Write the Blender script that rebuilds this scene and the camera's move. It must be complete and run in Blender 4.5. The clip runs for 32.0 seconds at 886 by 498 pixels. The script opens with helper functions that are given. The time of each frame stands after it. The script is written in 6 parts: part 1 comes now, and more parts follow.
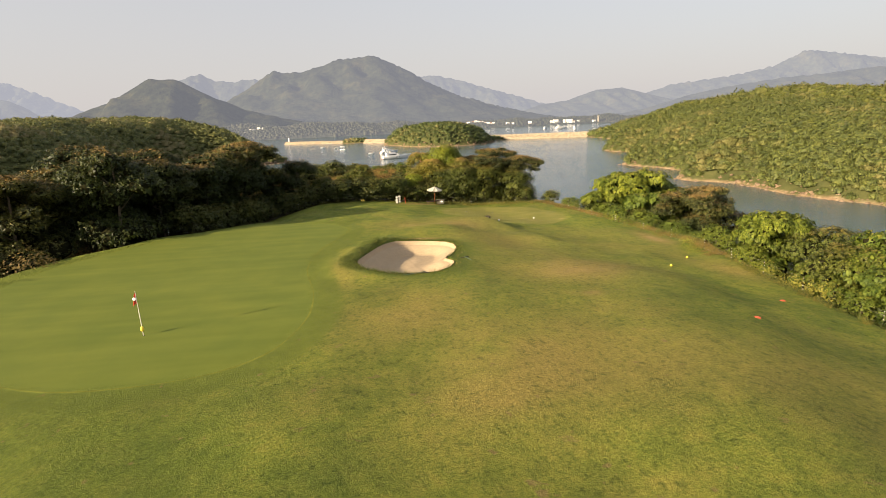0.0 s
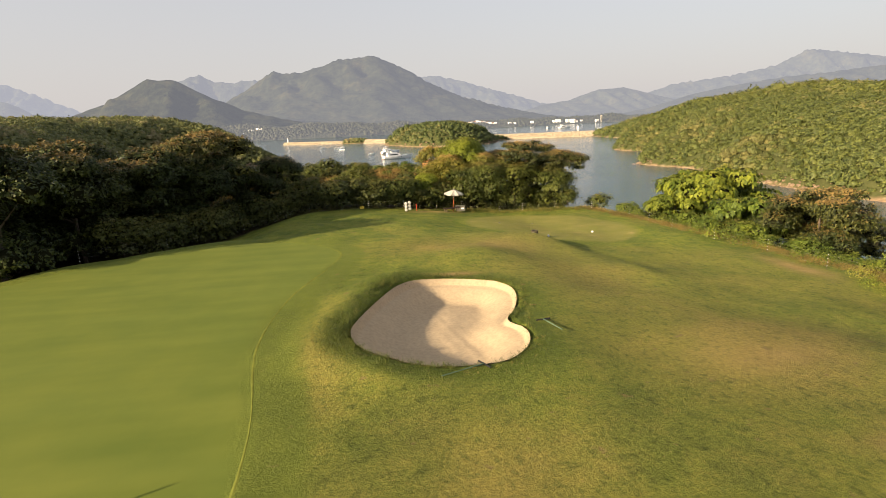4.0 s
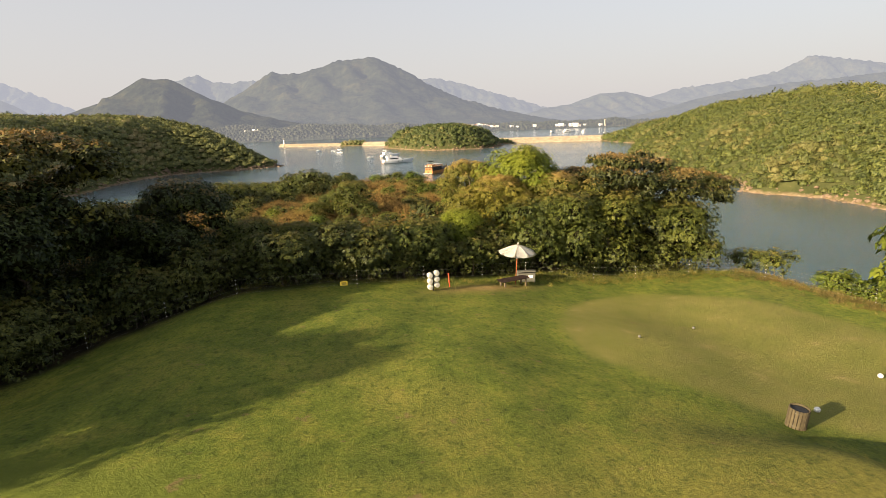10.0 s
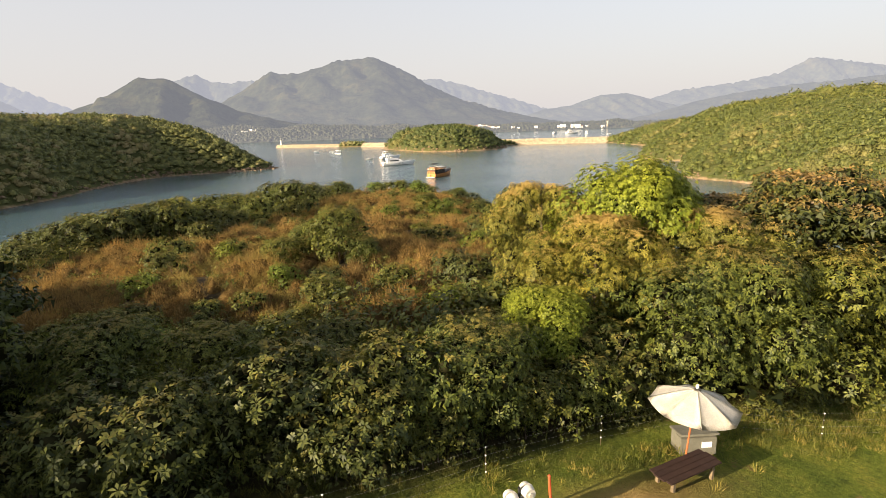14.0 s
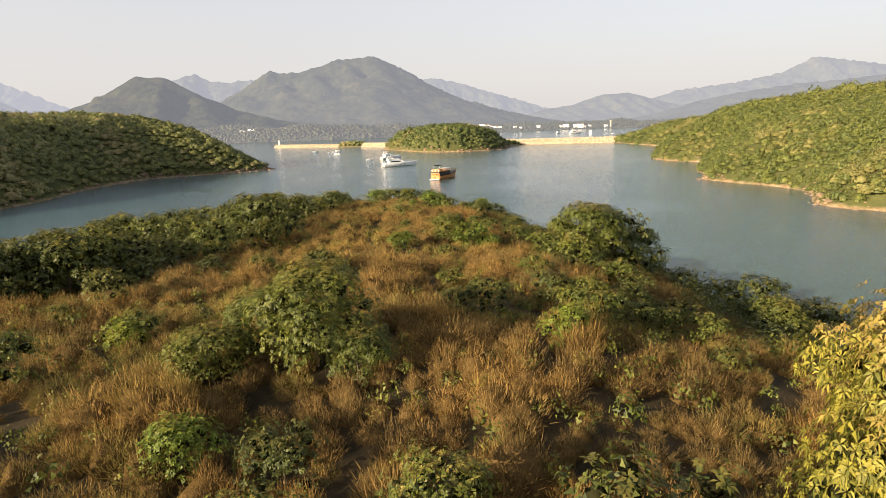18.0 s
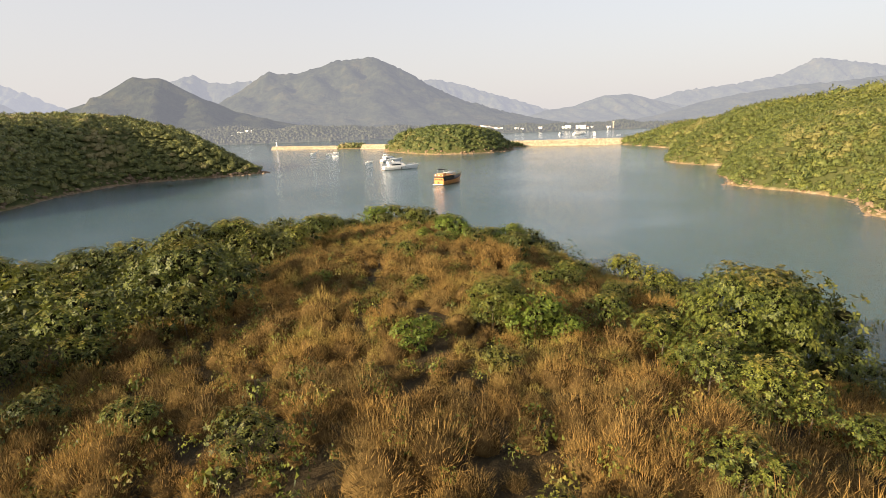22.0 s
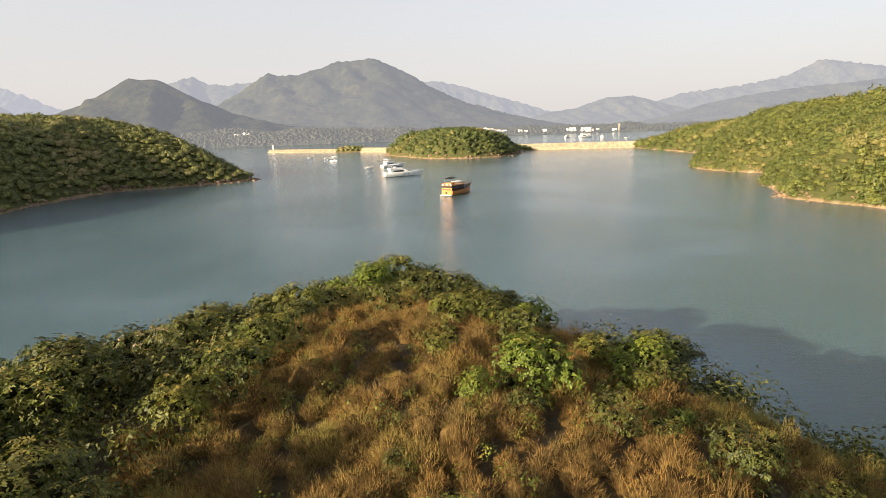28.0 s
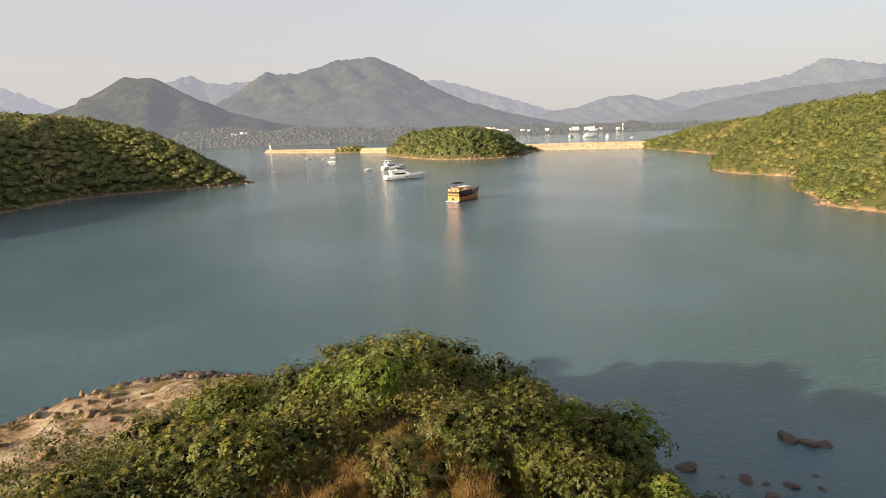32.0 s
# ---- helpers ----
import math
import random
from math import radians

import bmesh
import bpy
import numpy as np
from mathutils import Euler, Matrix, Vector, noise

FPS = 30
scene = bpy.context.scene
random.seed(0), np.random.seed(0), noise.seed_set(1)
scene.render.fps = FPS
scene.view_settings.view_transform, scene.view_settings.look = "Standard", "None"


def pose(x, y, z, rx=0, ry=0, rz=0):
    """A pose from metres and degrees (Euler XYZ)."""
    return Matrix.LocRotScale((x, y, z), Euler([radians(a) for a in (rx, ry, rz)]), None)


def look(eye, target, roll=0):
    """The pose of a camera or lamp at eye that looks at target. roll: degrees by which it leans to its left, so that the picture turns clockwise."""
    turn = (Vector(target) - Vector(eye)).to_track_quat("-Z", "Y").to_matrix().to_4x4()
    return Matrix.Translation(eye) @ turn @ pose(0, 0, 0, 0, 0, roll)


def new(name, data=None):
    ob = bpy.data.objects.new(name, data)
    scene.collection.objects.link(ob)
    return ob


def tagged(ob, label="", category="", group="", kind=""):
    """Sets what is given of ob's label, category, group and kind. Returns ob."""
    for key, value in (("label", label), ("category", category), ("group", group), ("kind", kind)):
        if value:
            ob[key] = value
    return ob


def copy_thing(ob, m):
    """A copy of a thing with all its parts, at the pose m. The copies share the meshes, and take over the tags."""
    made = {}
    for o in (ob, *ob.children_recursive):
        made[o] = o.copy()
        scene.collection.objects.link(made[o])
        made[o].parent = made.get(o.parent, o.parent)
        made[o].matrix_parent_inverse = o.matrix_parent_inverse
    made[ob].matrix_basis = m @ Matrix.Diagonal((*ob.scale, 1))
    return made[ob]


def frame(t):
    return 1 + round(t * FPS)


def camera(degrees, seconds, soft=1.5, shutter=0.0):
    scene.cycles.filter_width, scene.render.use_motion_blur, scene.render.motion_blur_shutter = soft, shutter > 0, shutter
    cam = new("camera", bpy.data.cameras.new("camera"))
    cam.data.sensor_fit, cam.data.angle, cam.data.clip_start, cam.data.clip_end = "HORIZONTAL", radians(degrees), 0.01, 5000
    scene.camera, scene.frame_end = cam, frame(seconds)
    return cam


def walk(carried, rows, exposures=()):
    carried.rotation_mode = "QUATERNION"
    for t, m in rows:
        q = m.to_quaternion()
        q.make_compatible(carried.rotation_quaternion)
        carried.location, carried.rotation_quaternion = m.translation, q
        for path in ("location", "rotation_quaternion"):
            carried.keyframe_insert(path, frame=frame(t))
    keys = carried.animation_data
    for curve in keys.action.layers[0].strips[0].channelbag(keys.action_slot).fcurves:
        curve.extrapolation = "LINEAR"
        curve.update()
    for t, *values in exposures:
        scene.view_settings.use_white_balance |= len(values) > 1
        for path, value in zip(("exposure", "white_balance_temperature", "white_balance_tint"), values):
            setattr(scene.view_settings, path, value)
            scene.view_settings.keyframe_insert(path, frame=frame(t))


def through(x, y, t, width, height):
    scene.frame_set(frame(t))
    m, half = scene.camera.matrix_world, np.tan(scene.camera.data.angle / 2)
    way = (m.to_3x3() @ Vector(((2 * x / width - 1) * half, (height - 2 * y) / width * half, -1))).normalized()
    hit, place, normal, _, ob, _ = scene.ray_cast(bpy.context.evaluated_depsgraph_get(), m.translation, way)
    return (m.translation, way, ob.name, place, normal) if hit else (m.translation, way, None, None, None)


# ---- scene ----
cam = camera(78.0, 32.0, 0.5)
PATH = [
    (0, (0.242, 0.657, 31.981), (0.455, 2.589, 31.511), -2.4),
    (1, (0.186, 4.846, 31.318), (0.399, 6.779, 30.849), -2.4),
    (2, (0.241, 9.055, 30.673), (0.45, 10.988, 30.205), -2.5),
    (5, (-0.27, 22.527, 30.014), (-0.058, 24.46, 29.547), -2.6),
    (6, (-0.239, 27.373, 29.75), (-0.022, 29.305, 29.282), -2.4),
    (7, (-0.166, 32.297, 29.654), (0.052, 34.23, 29.189), -2.0),
    (8, (-0.041, 37.243, 29.638), (0.177, 39.177, 29.175), -2.0),
    (9, (-0.049, 42.07, 29.667), (0.169, 44.004, 29.206), -2.0),
    (10, (-0.017, 46.81, 29.66), (0.201, 48.745, 29.202), -2.0),
    (11, (0.043, 51.646, 29.677), (0.261, 53.58, 29.22), -2.1),
    (12, (0.012, 56.368, 29.587), (0.231, 58.303, 29.132), -1.7),
    (13, (0.111, 61.014, 29.513), (0.332, 62.949, 29.058), -1.8),
    (16, (-0.319, 73.85, 28.943), (-0.097, 75.785, 28.489), -1.8),
    (17, (-0.307, 78.38, 28.863), (-0.086, 80.314, 28.408), -1.8),
    (18, (-0.325, 83.12, 28.796), (-0.104, 85.055, 28.341), -1.8),
    (19, (-0.271, 87.739, 28.844), (-0.05, 89.674, 28.391), -1.8),
    (20, (-0.265, 92.406, 28.824), (-0.043, 94.341, 28.371), -1.7),
    (21, (-0.164, 97.03, 28.739), (0.058, 98.966, 28.288), -1.8),
    (22, (-0.069, 101.92, 28.793), (0.153, 103.856, 28.342), -1.8),
    (23, (0.103, 106.98, 29.003), (0.324, 108.916, 28.553), -1.8),
    (24, (0.227, 111.899, 29.309), (0.448, 113.836, 28.862), -1.8),
    (25, (0.321, 116.66, 29.483), (0.541, 118.597, 29.037), -1.8),
    (28, (0.306, 131.59, 29.257), (0.526, 133.528, 28.813), -1.8),
    (29, (0.151, 136.55, 29.233), (0.371, 138.487, 28.789), -1.8),
    (30, (0.182, 141.533, 29.395), (0.402, 143.471, 28.949), -1.7),
    (31, (0.237, 146.512, 29.508), (0.456, 148.449, 29.062), -1.8),
    (32, (0.237, 151.458, 29.641), (0.457, 153.395, 29.194), -1.8),
]
walk(cam, [(t, look(eye, target, roll)) for t, eye, target, roll in PATH], [(0.0, 1.33), (6.0, 1.32), (10.0, 1.40), (13.5, 1.55), (28.5, 1.56), (32.0, 1.35)])

# ---- world and sun ----
SUN_EL, SUN_AZ = 18.0, 242.7
world = bpy.data.worlds.new("sky")
scene.world = world
world.use_nodes = True
wn = world.node_tree
sky = wn.nodes.new("ShaderNodeTexSky")
sky.sky_type, sky.sun_disc = "NISHITA", False
sky.sun_elevation, sky.sun_rotation = radians(SUN_EL), radians(SUN_AZ)
sky.altitude, sky.air_density, sky.dust_density, sky.ozone_density = 30, 1.0, 2.0, 1.0
# hazy air: thick and pale towards the horizon, thinning upwards all round
co = wn.nodes.new("ShaderNodeTexCoord")
sep = wn.nodes.new("ShaderNodeSeparateXYZ")
wn.links.new(co.outputs["Generated"], sep.inputs[0])
haze = wn.nodes.new("ShaderNodeValToRGB")
for e, (p, v) in zip([haze.color_ramp.elements[0], haze.color_ramp.elements[1], haze.color_ramp.elements.new(0.22), haze.color_ramp.elements.new(0.45)], ((0.0, 0.97), (1.0, 0.0), (0.22, 0.78), (0.45, 0.22))):
    e.position, e.color = p, (v, v, v, 1)
wn.links.new(sep.outputs[2], haze.inputs[0])
blend = wn.nodes.new("ShaderNodeMix")
blend.data_type = "RGBA"
wn.links.new(haze.outputs[0], blend.inputs["Factor"])
wn.links.new(sky.outputs[0], blend.inputs["A"])
blend.inputs["B"].default_value = (2.64, 2.47, 2.42, 1)
wn.links.new(blend.outputs["Result"], wn.nodes["Background"].inputs[0])
wn.nodes["Background"].inputs[1].default_value = 0.10
sun = new("sun", bpy.data.lights.new("sun", "SUN"))
sun.data.energy, sun.data.angle, sun.data.color = 5.0, radians(0.5), (1.0, 0.80, 0.55)
sun.matrix_world = look((-200 * 0.887, -200 * 0.461, 120), (0, 0, 120 - 200 * math.tan(radians(SUN_EL))))


# ---- small tools ----
def smooth(a, b, x):
    t = np.clip((np.asarray(x, float) - a) / (b - a), 0, 1)
    return t * t * (3 - 2 * t)


def curve(y, ys, xs):
    return np.interp(y, ys, xs)


def spline(points, n=8):
    """A closed smooth outline through the points."""
    p = np.array(points, float)
    out = []
    for i in range(len(p)):
        a, b, c, d = p[i - 1], p[i], p[(i + 1) % len(p)], p[(i + 2) % len(p)]
        for k in range(n):
            t = k / n
            out.append(0.5 * (2 * b + (c - a) * t + (2 * a - 5 * b + 4 * c - d) * t * t + (3 * b - a - 3 * c + d) * t ** 3))
    return np.array(out)


def inside(poly, x, y):
    """Distance to the outline, positive inside."""
    x, y = np.asarray(x, float), np.asarray(y, float)
    best = np.full(x.shape, 1e18)
    odd = np.zeros(x.shape, bool)
    for (ax, ay), (bx, by) in zip(poly, np.roll(poly, -1, 0)):
        dx, dy = bx - ax, by - ay
        t = np.clip(((x - ax) * dx + (y - ay) * dy) / (dx * dx + dy * dy + 1e-12), 0, 1)
        best = np.minimum(best, (x - ax - t * dx) ** 2 + (y - ay - t * dy) ** 2)
        if ay != by:
            odd ^= ((ay > y) != (by > y)) & (x < dx * (y - ay) / (by - ay) + ax)
    return np.where(odd, 1, -1) * np.sqrt(best)


def waves(x, y, size, seed=0):
    """Smooth uneven ground, about -1 to 1."""
    r = np.random.RandomState(seed)
    out = 0
    for k in range(7):
        a, p, f = r.uniform(0, 6.3), r.uniform(0, 6.3), 2 * math.pi / (size * r.uniform(0.5, 1.6))
        out = out + np.sin(f * (x * math.cos(a) + y * math.sin(a)) + p)
    return out / 3.5


def mesh_of(name, v, f, mat, shade=False, data=None):
    me = bpy.data.meshes.new(name)
    v, f = np.asarray(v, np.float32), np.asarray(f, np.int32)
    k = f.shape[1]
    me.vertices.add(len(v))
    me.vertices.foreach_set("co", v.ravel())
    me.loops.add(f.size)
    me.loops.foreach_set("vertex_index", f.ravel())
    me.polygons.add(len(f))
    me.polygons.foreach_set("loop_start", np.arange(len(f), dtype=np.int32) * k)
    me.polygons.foreach_set("use_smooth", np.full(len(f), shade))
    for key, value in (data or {}).items():
        me.attributes.new(key, "FLOAT", "POINT").data.foreach_set("value", np.asarray(value, np.float32).ravel())
    me.materials.append(mat)
    me.update(calc_edges=True)
    return me


def sheet(name, xs, ys, height, mat, data=None):
    X, Y = np.meshgrid(xs, ys)
    n, m = X.shape
    i = (np.arange(n - 1)[:, None] * m + np.arange(m - 1)[None]).ravel()
    v = np.stack([X, Y, height(X, Y)], -1).reshape(-1, 3)
    values = {k: fn(X, Y) for k, fn in (data or {}).items()}
    return new(name, mesh_of(name, v, np.stack([i, i + 1, i + m + 1, i + m], 1), mat, True, values))


def part(name, bm, mat, parent=None, label="", shade=False):
    me = bpy.data.meshes.new(name)
    bm.normal_update()
    bm.to_mesh(me)
    bm.free()
    me.materials.append(mat)
    if shade:
        me.polygons.foreach_set("use_smooth", np.full(len(me.polygons), True))
    ob = new(name, me)
    ob.parent = parent
    return tagged(ob, label)


def thing(name, at, label, category, group=""):
    ob = new(name)
    ob.empty_display_size = 0.1
    ob.matrix_world = at
    return tagged(ob, label, category, group)


def box(size, at=(0, 0, 0), bevel=0.0, turn=None, bm=None):
    bm = bm or bmesh.new()
    m = Matrix.Translation(at) @ (turn or Matrix.Identity(4)) @ Matrix.Diagonal((*size, 1))
    r = bmesh.ops.create_cube(bm, size=1, matrix=m)
    if bevel:
        edges = list({e for v in r["verts"] for e in v.link_edges})
        bmesh.ops.bevel(bm, geom=edges, offset=bevel, segments=2, affect="EDGES")
    return bm


def rod(a, b, r0, r1=None, n=8, bm=None):
    bm = bm or bmesh.new()
    a, b = Vector(a), Vector(b)
    d = b - a
    m = Matrix.Translation((a + b) / 2) @ d.to_track_quat("Z", "Y").to_matrix().to_4x4()
    bmesh.ops.create_cone(bm, cap_ends=True, segments=n, radius1=r0, radius2=r0 if r1 is None else r1, depth=d.length, matrix=m)
    return bm


def ball(r, at, scale=(1, 1, 1), rough=0.0, sub=2, seed=0, bm=None):
    bm = bm or bmesh.new()
    res = bmesh.ops.create_icosphere(bm, subdivisions=sub, radius=r)
    for v in res["verts"]:
        if rough:
            v.co *= 1 + rough * noise.noise(v.co * (1.7 / r) + Vector((seed * 7.1, seed, 3)))
        v.co = Vector(at) + Vector((v.co.x * scale[0], v.co.y * scale[1], v.co.z * scale[2]))
    return bm


# ---- materials ----
def material(name, rough=0.8, metal=0.0, spec=0.3):
    m = bpy.data.materials.new(name)
    m.use_nodes = True
    nt = m.node_tree
    b = nt.nodes["Principled BSDF"]
    b.inputs["Roughness"].default_value, b.inputs["Metallic"].default_value = rough, metal
    b.inputs["Specular IOR Level"].default_value = spec
    return m, nt, b


def node(nt, kind, **values):
    n = nt.nodes.new(kind)
    for key, value in values.items():
        if key in n.inputs:
            n.inputs[key].default_value = value
    return n


def noise_of(nt, scale, detail=4.0, rough=0.6, stretch=None):
    n = node(nt, "ShaderNodeTexNoise", Scale=scale, Detail=detail, Roughness=rough)
    co = nt.nodes.new("ShaderNodeTexCoord")
    if stretch:
        mp = nt.nodes.new("ShaderNodeMapping")
        mp.inputs["Scale"].default_value = stretch
        nt.links.new(co.outputs["Object"], mp.inputs[0])
        nt.links.new(mp.outputs[0], n.inputs["Vector"])
    else:
        nt.links.new(co.outputs["Object"], n.inputs["Vector"])
    return n.outputs["Fac"]


def ramp(nt, fac, stops):
    r = nt.nodes.new("ShaderNodeValToRGB")
    els = r.color_ramp.elements
    while len(els) < len(stops):
        els.new(0.5)
    for e, (p, c) in zip(els, stops):
        e.position, e.color = p, (*c, 1)
    nt.links.new(fac, r.inputs[0])
    return r.outputs[0]


def mix(nt, fac, a, b, kind="MIX"):
    n = nt.nodes.new("ShaderNodeMix")
    n.data_type, n.blend_type = "RGBA", kind
    for socket, value in ((n.inputs["Factor"], fac), (n.inputs["A"], a), (n.inputs["B"], b)):
        if isinstance(value, bpy.types.NodeSocket):
            nt.links.new(value, socket)
        elif socket.type == "VALUE":
            socket.default_value = value
        else:
            socket.default_value = (*value, 1)
    return n.outputs["Result"]


def attribute(nt, name):
    n = nt.nodes.new("ShaderNodeAttribute")
    n.attribute_name = name
    return n.outputs["Fac"]


def bump(nt, b, height, strength, distance):
    n = node(nt, "ShaderNodeBump", Strength=strength, Distance=distance)
    nt.links.new(height, n.inputs["Height"])
    nt.links.new(n.outputs[0], b.inputs["Normal"])


def plain(name, c, rough=0.6, metal=0.0, vary=0.18, scale=6.0, spec=0.3, relief=0.0):
    """Paint, wood, metal: a colour with stains and wear at two scales."""
    m, nt, b = material(name, rough, metal, spec)
    dark = tuple(x * (1 - vary) for x in c)
    light = tuple(min(1, x * (1 + vary * 0.5)) for x in c)
    one = ramp(nt, noise_of(nt, scale), [(0.3, dark), (0.7, light)])
    two = ramp(nt, noise_of(nt, scale * 9, 3), [(0.3, (0.82, 0.82, 0.82)), (0.6, (1, 1, 1))])
    nt.links.new(mix(nt, 1.0, one, two, "MULTIPLY"), b.inputs["Base Color"])
    if relief:
        bump(nt, b, noise_of(nt, scale * 7), 0.4, relief)
    return m


def foliage(name, dark, light, dry=None, dry_share=0.5, through=0.22, rough=0.55):
    """Leaves: colour varied leaf by leaf and patch by patch, some light passing through."""
    m, nt, b = material(name, rough, 0, 0.25)
    g = nt.nodes.new("ShaderNodeNewGeometry")
    c = ramp(nt, g.outputs["Random Per Island"], [(0.0, dark), (1.0, light)])
    big = noise_of(nt, 0.33, 2)
    c = mix(nt, 1.0, c, ramp(nt, big, [(0.35, (0.62, 0.68, 0.7)), (0.65, (1.12, 1.08, 0.9))]), "MULTIPLY")
    own = nt.nodes.new("ShaderNodeObjectInfo")
    c = mix(nt, 1.0, c, ramp(nt, own.outputs["Random"], [(0.0, (0.78, 0.84, 0.9)), (0.5, (1, 1, 1)), (1.0, (1.22, 1.12, 0.95))]), "MULTIPLY")
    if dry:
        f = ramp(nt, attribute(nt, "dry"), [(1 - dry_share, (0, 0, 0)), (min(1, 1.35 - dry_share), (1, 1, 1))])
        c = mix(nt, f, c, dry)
    nt.links.new(c, b.inputs["Base Color"])
    t = nt.nodes.new("ShaderNodeBsdfTranslucent")
    nt.links.new(c, t.inputs[0])
    s = node(nt, "ShaderNodeMixShader", Fac=through)
    s.inputs[0].default_value = through
    out = nt.nodes["Material Output"]
    nt.links.new(b.outputs[0], s.inputs[1])
    nt.links.new(t.outputs[0], s.inputs[2])
    nt.links.new(s.outputs[0], out.inputs[0])
    return m


def grass_material():
    m, nt, b = material("turf", 0.85, 0, 0.15)
    fine, mid, broad = noise_of(nt, 9.0, 6, 0.75), noise_of(nt, 1.1, 5, 0.65), noise_of(nt, 0.13, 4, 0.6)
    rough_c = ramp(nt, mid, [(0.28, (0.090, 0.128, 0.020)), (0.5, (0.145, 0.176, 0.029)), (0.75, (0.215, 0.212, 0.046))])
    rough_c = mix(nt, 1.0, rough_c, ramp(nt, noise_of(nt, 0.42, 4, 0.6, (1.0, 0.5, 1)), [(0.34, (0.72, 0.78, 0.7)), (0.62, (1.18, 1.13, 1.0))]), "MULTIPLY")
    gold = mix(nt, 1.0, attribute(nt, "gold"), ramp(nt, broad, [(0.34, (0.3, 0.3, 0.3)), (0.58, (1, 1, 1))]), "MULTIPLY")
    rough_c = mix(nt, gold, rough_c, mix(nt, mid, (0.212, 0.178, 0.045), (0.315, 0.245, 0.072)))
    speck = ramp(nt, fine, [(0.32, (0.60, 0.63, 0.55)), (0.62, (1.18, 1.15, 1.05))])
    rough_c = mix(nt, 1.0, rough_c, speck, "MULTIPLY")
    tufts = ramp(nt, noise_of(nt, 4.2, 3, 0.6, (1.0, 0.75, 1)), [(0.33, (0.64, 0.70, 0.64)), (0.47, (1.04, 1.03, 1.0))])
    rough_c = mix(nt, 1.0, rough_c, tufts, "MULTIPLY")
    stripe = noise_of(nt, 0.5, 2, 0.5, (0.25, 1.6, 1))
    green_c = ramp(nt, stripe, [(0.3, (0.106, 0.131, 0.018)), (0.7, (0.130, 0.151, 0.023))])
    green_c = mix(nt, 1.0, green_c, ramp(nt, noise_of(nt, 0.35, 4), [(0.35, (0.88, 0.92, 0.9)), (0.65, (1.06, 1.03, 1))]), "MULTIPLY")
    tee_c = ramp(nt, noise_of(nt, 0.6, 5), [(0.3, (0.175, 0.178, 0.034)), (0.62, (0.225, 0.205, 0.050)), (0.8, (0.35, 0.27, 0.10))])
    worn = ramp(nt, noise_of(nt, 0.8, 5), [(0.35, (0.27, 0.175, 0.062)), (0.7, (0.41, 0.265, 0.105))])
    soil = ramp(nt, noise_of(nt, 0.9, 5), [(0.3, (0.025, 0.022, 0.011)), (0.7, (0.07, 0.048, 0.021))])
    rock = ramp(nt, noise_of(nt, 0.5, 6, 0.7), [(0.32, (0.12, 0.085, 0.05)), (0.48, (0.30, 0.21, 0.125)), (0.66, (0.50, 0.42, 0.31))])
    c = mix(nt, attribute(nt, "collar"), rough_c, mix(nt, 1.0, (0.125, 0.150, 0.022), ramp(nt, mid, [(0.3, (0.85, 0.88, 0.8)), (0.7, (1.1, 1.08, 1.0))]), "MULTIPLY"))
    c = mix(nt, attribute(nt, "green"), c, green_c)
    c = mix(nt, attribute(nt, "tee"), c, tee_c)
    c = mix(nt, attribute(nt, "lush"), c, mix(nt, 1.0, speck, (0.095, 0.128, 0.018), "MULTIPLY"))
    c = mix(nt, attribute(nt, "worn"), c, worn)
    c = mix(nt, attribute(nt, "soil"), c, soil)
    c = mix(nt, attribute(nt, "rock"), c, rock)
    bare = mix(nt, 1.0, ramp(nt, noise_of(nt, 1.5, 3, 0.6), [(0.66, (0, 0, 0)), (0.74, (0.75, 0.75, 0.75))]), ramp(nt, attribute(nt, "green"), [(0.0, (1, 1, 1)), (0.5, (0, 0, 0))]), "MULTIPLY")
    c = mix(nt, bare, c, mix(nt, mid, (0.13, 0.085, 0.035), (0.27, 0.19, 0.085)))
    nt.links.new(c, b.inputs["Base Color"])
    smoothness = node(nt, "ShaderNodeMath")
    smoothness.operation = "SUBTRACT"
    smoothness.inputs[0].default_value = 1.0
    nt.links.new(attribute(nt, "green"), smoothness.inputs[1])
    n = node(nt, "ShaderNodeBump", Distance=0.16)
    nt.links.new(smoothness.outputs[0], n.inputs["Strength"])
    nt.links.new(fine, n.inputs["Height"])
    nt.links.new(n.outputs[0], b.inputs["Normal"])
    return m


def water_material():
    m, nt, b = material("sea_water", 0.11, 0, 0.5)
    b.inputs["IOR"].default_value = 1.5
    c = ramp(nt, noise_of(nt, 0.006, 3), [(0.35, (0.036, 0.073, 0.083)), (0.65, (0.048, 0.086, 0.096))])
    nt.links.new(c, b.inputs["Base Color"])
    w1 = noise_of(nt, 0.6, 6, 0.74, (0.38, 2.4, 1))
    w2 = noise_of(nt, 0.02, 3, 0.5)
    h = mix(nt, ramp(nt, w2, [(0.35, (0.4, 0.4, 0.4)), (0.6, (1, 1, 1))]), (0.5, 0.5, 0.5), w1)
    bump(nt, b, h, 1.0, 0.25)
    return m


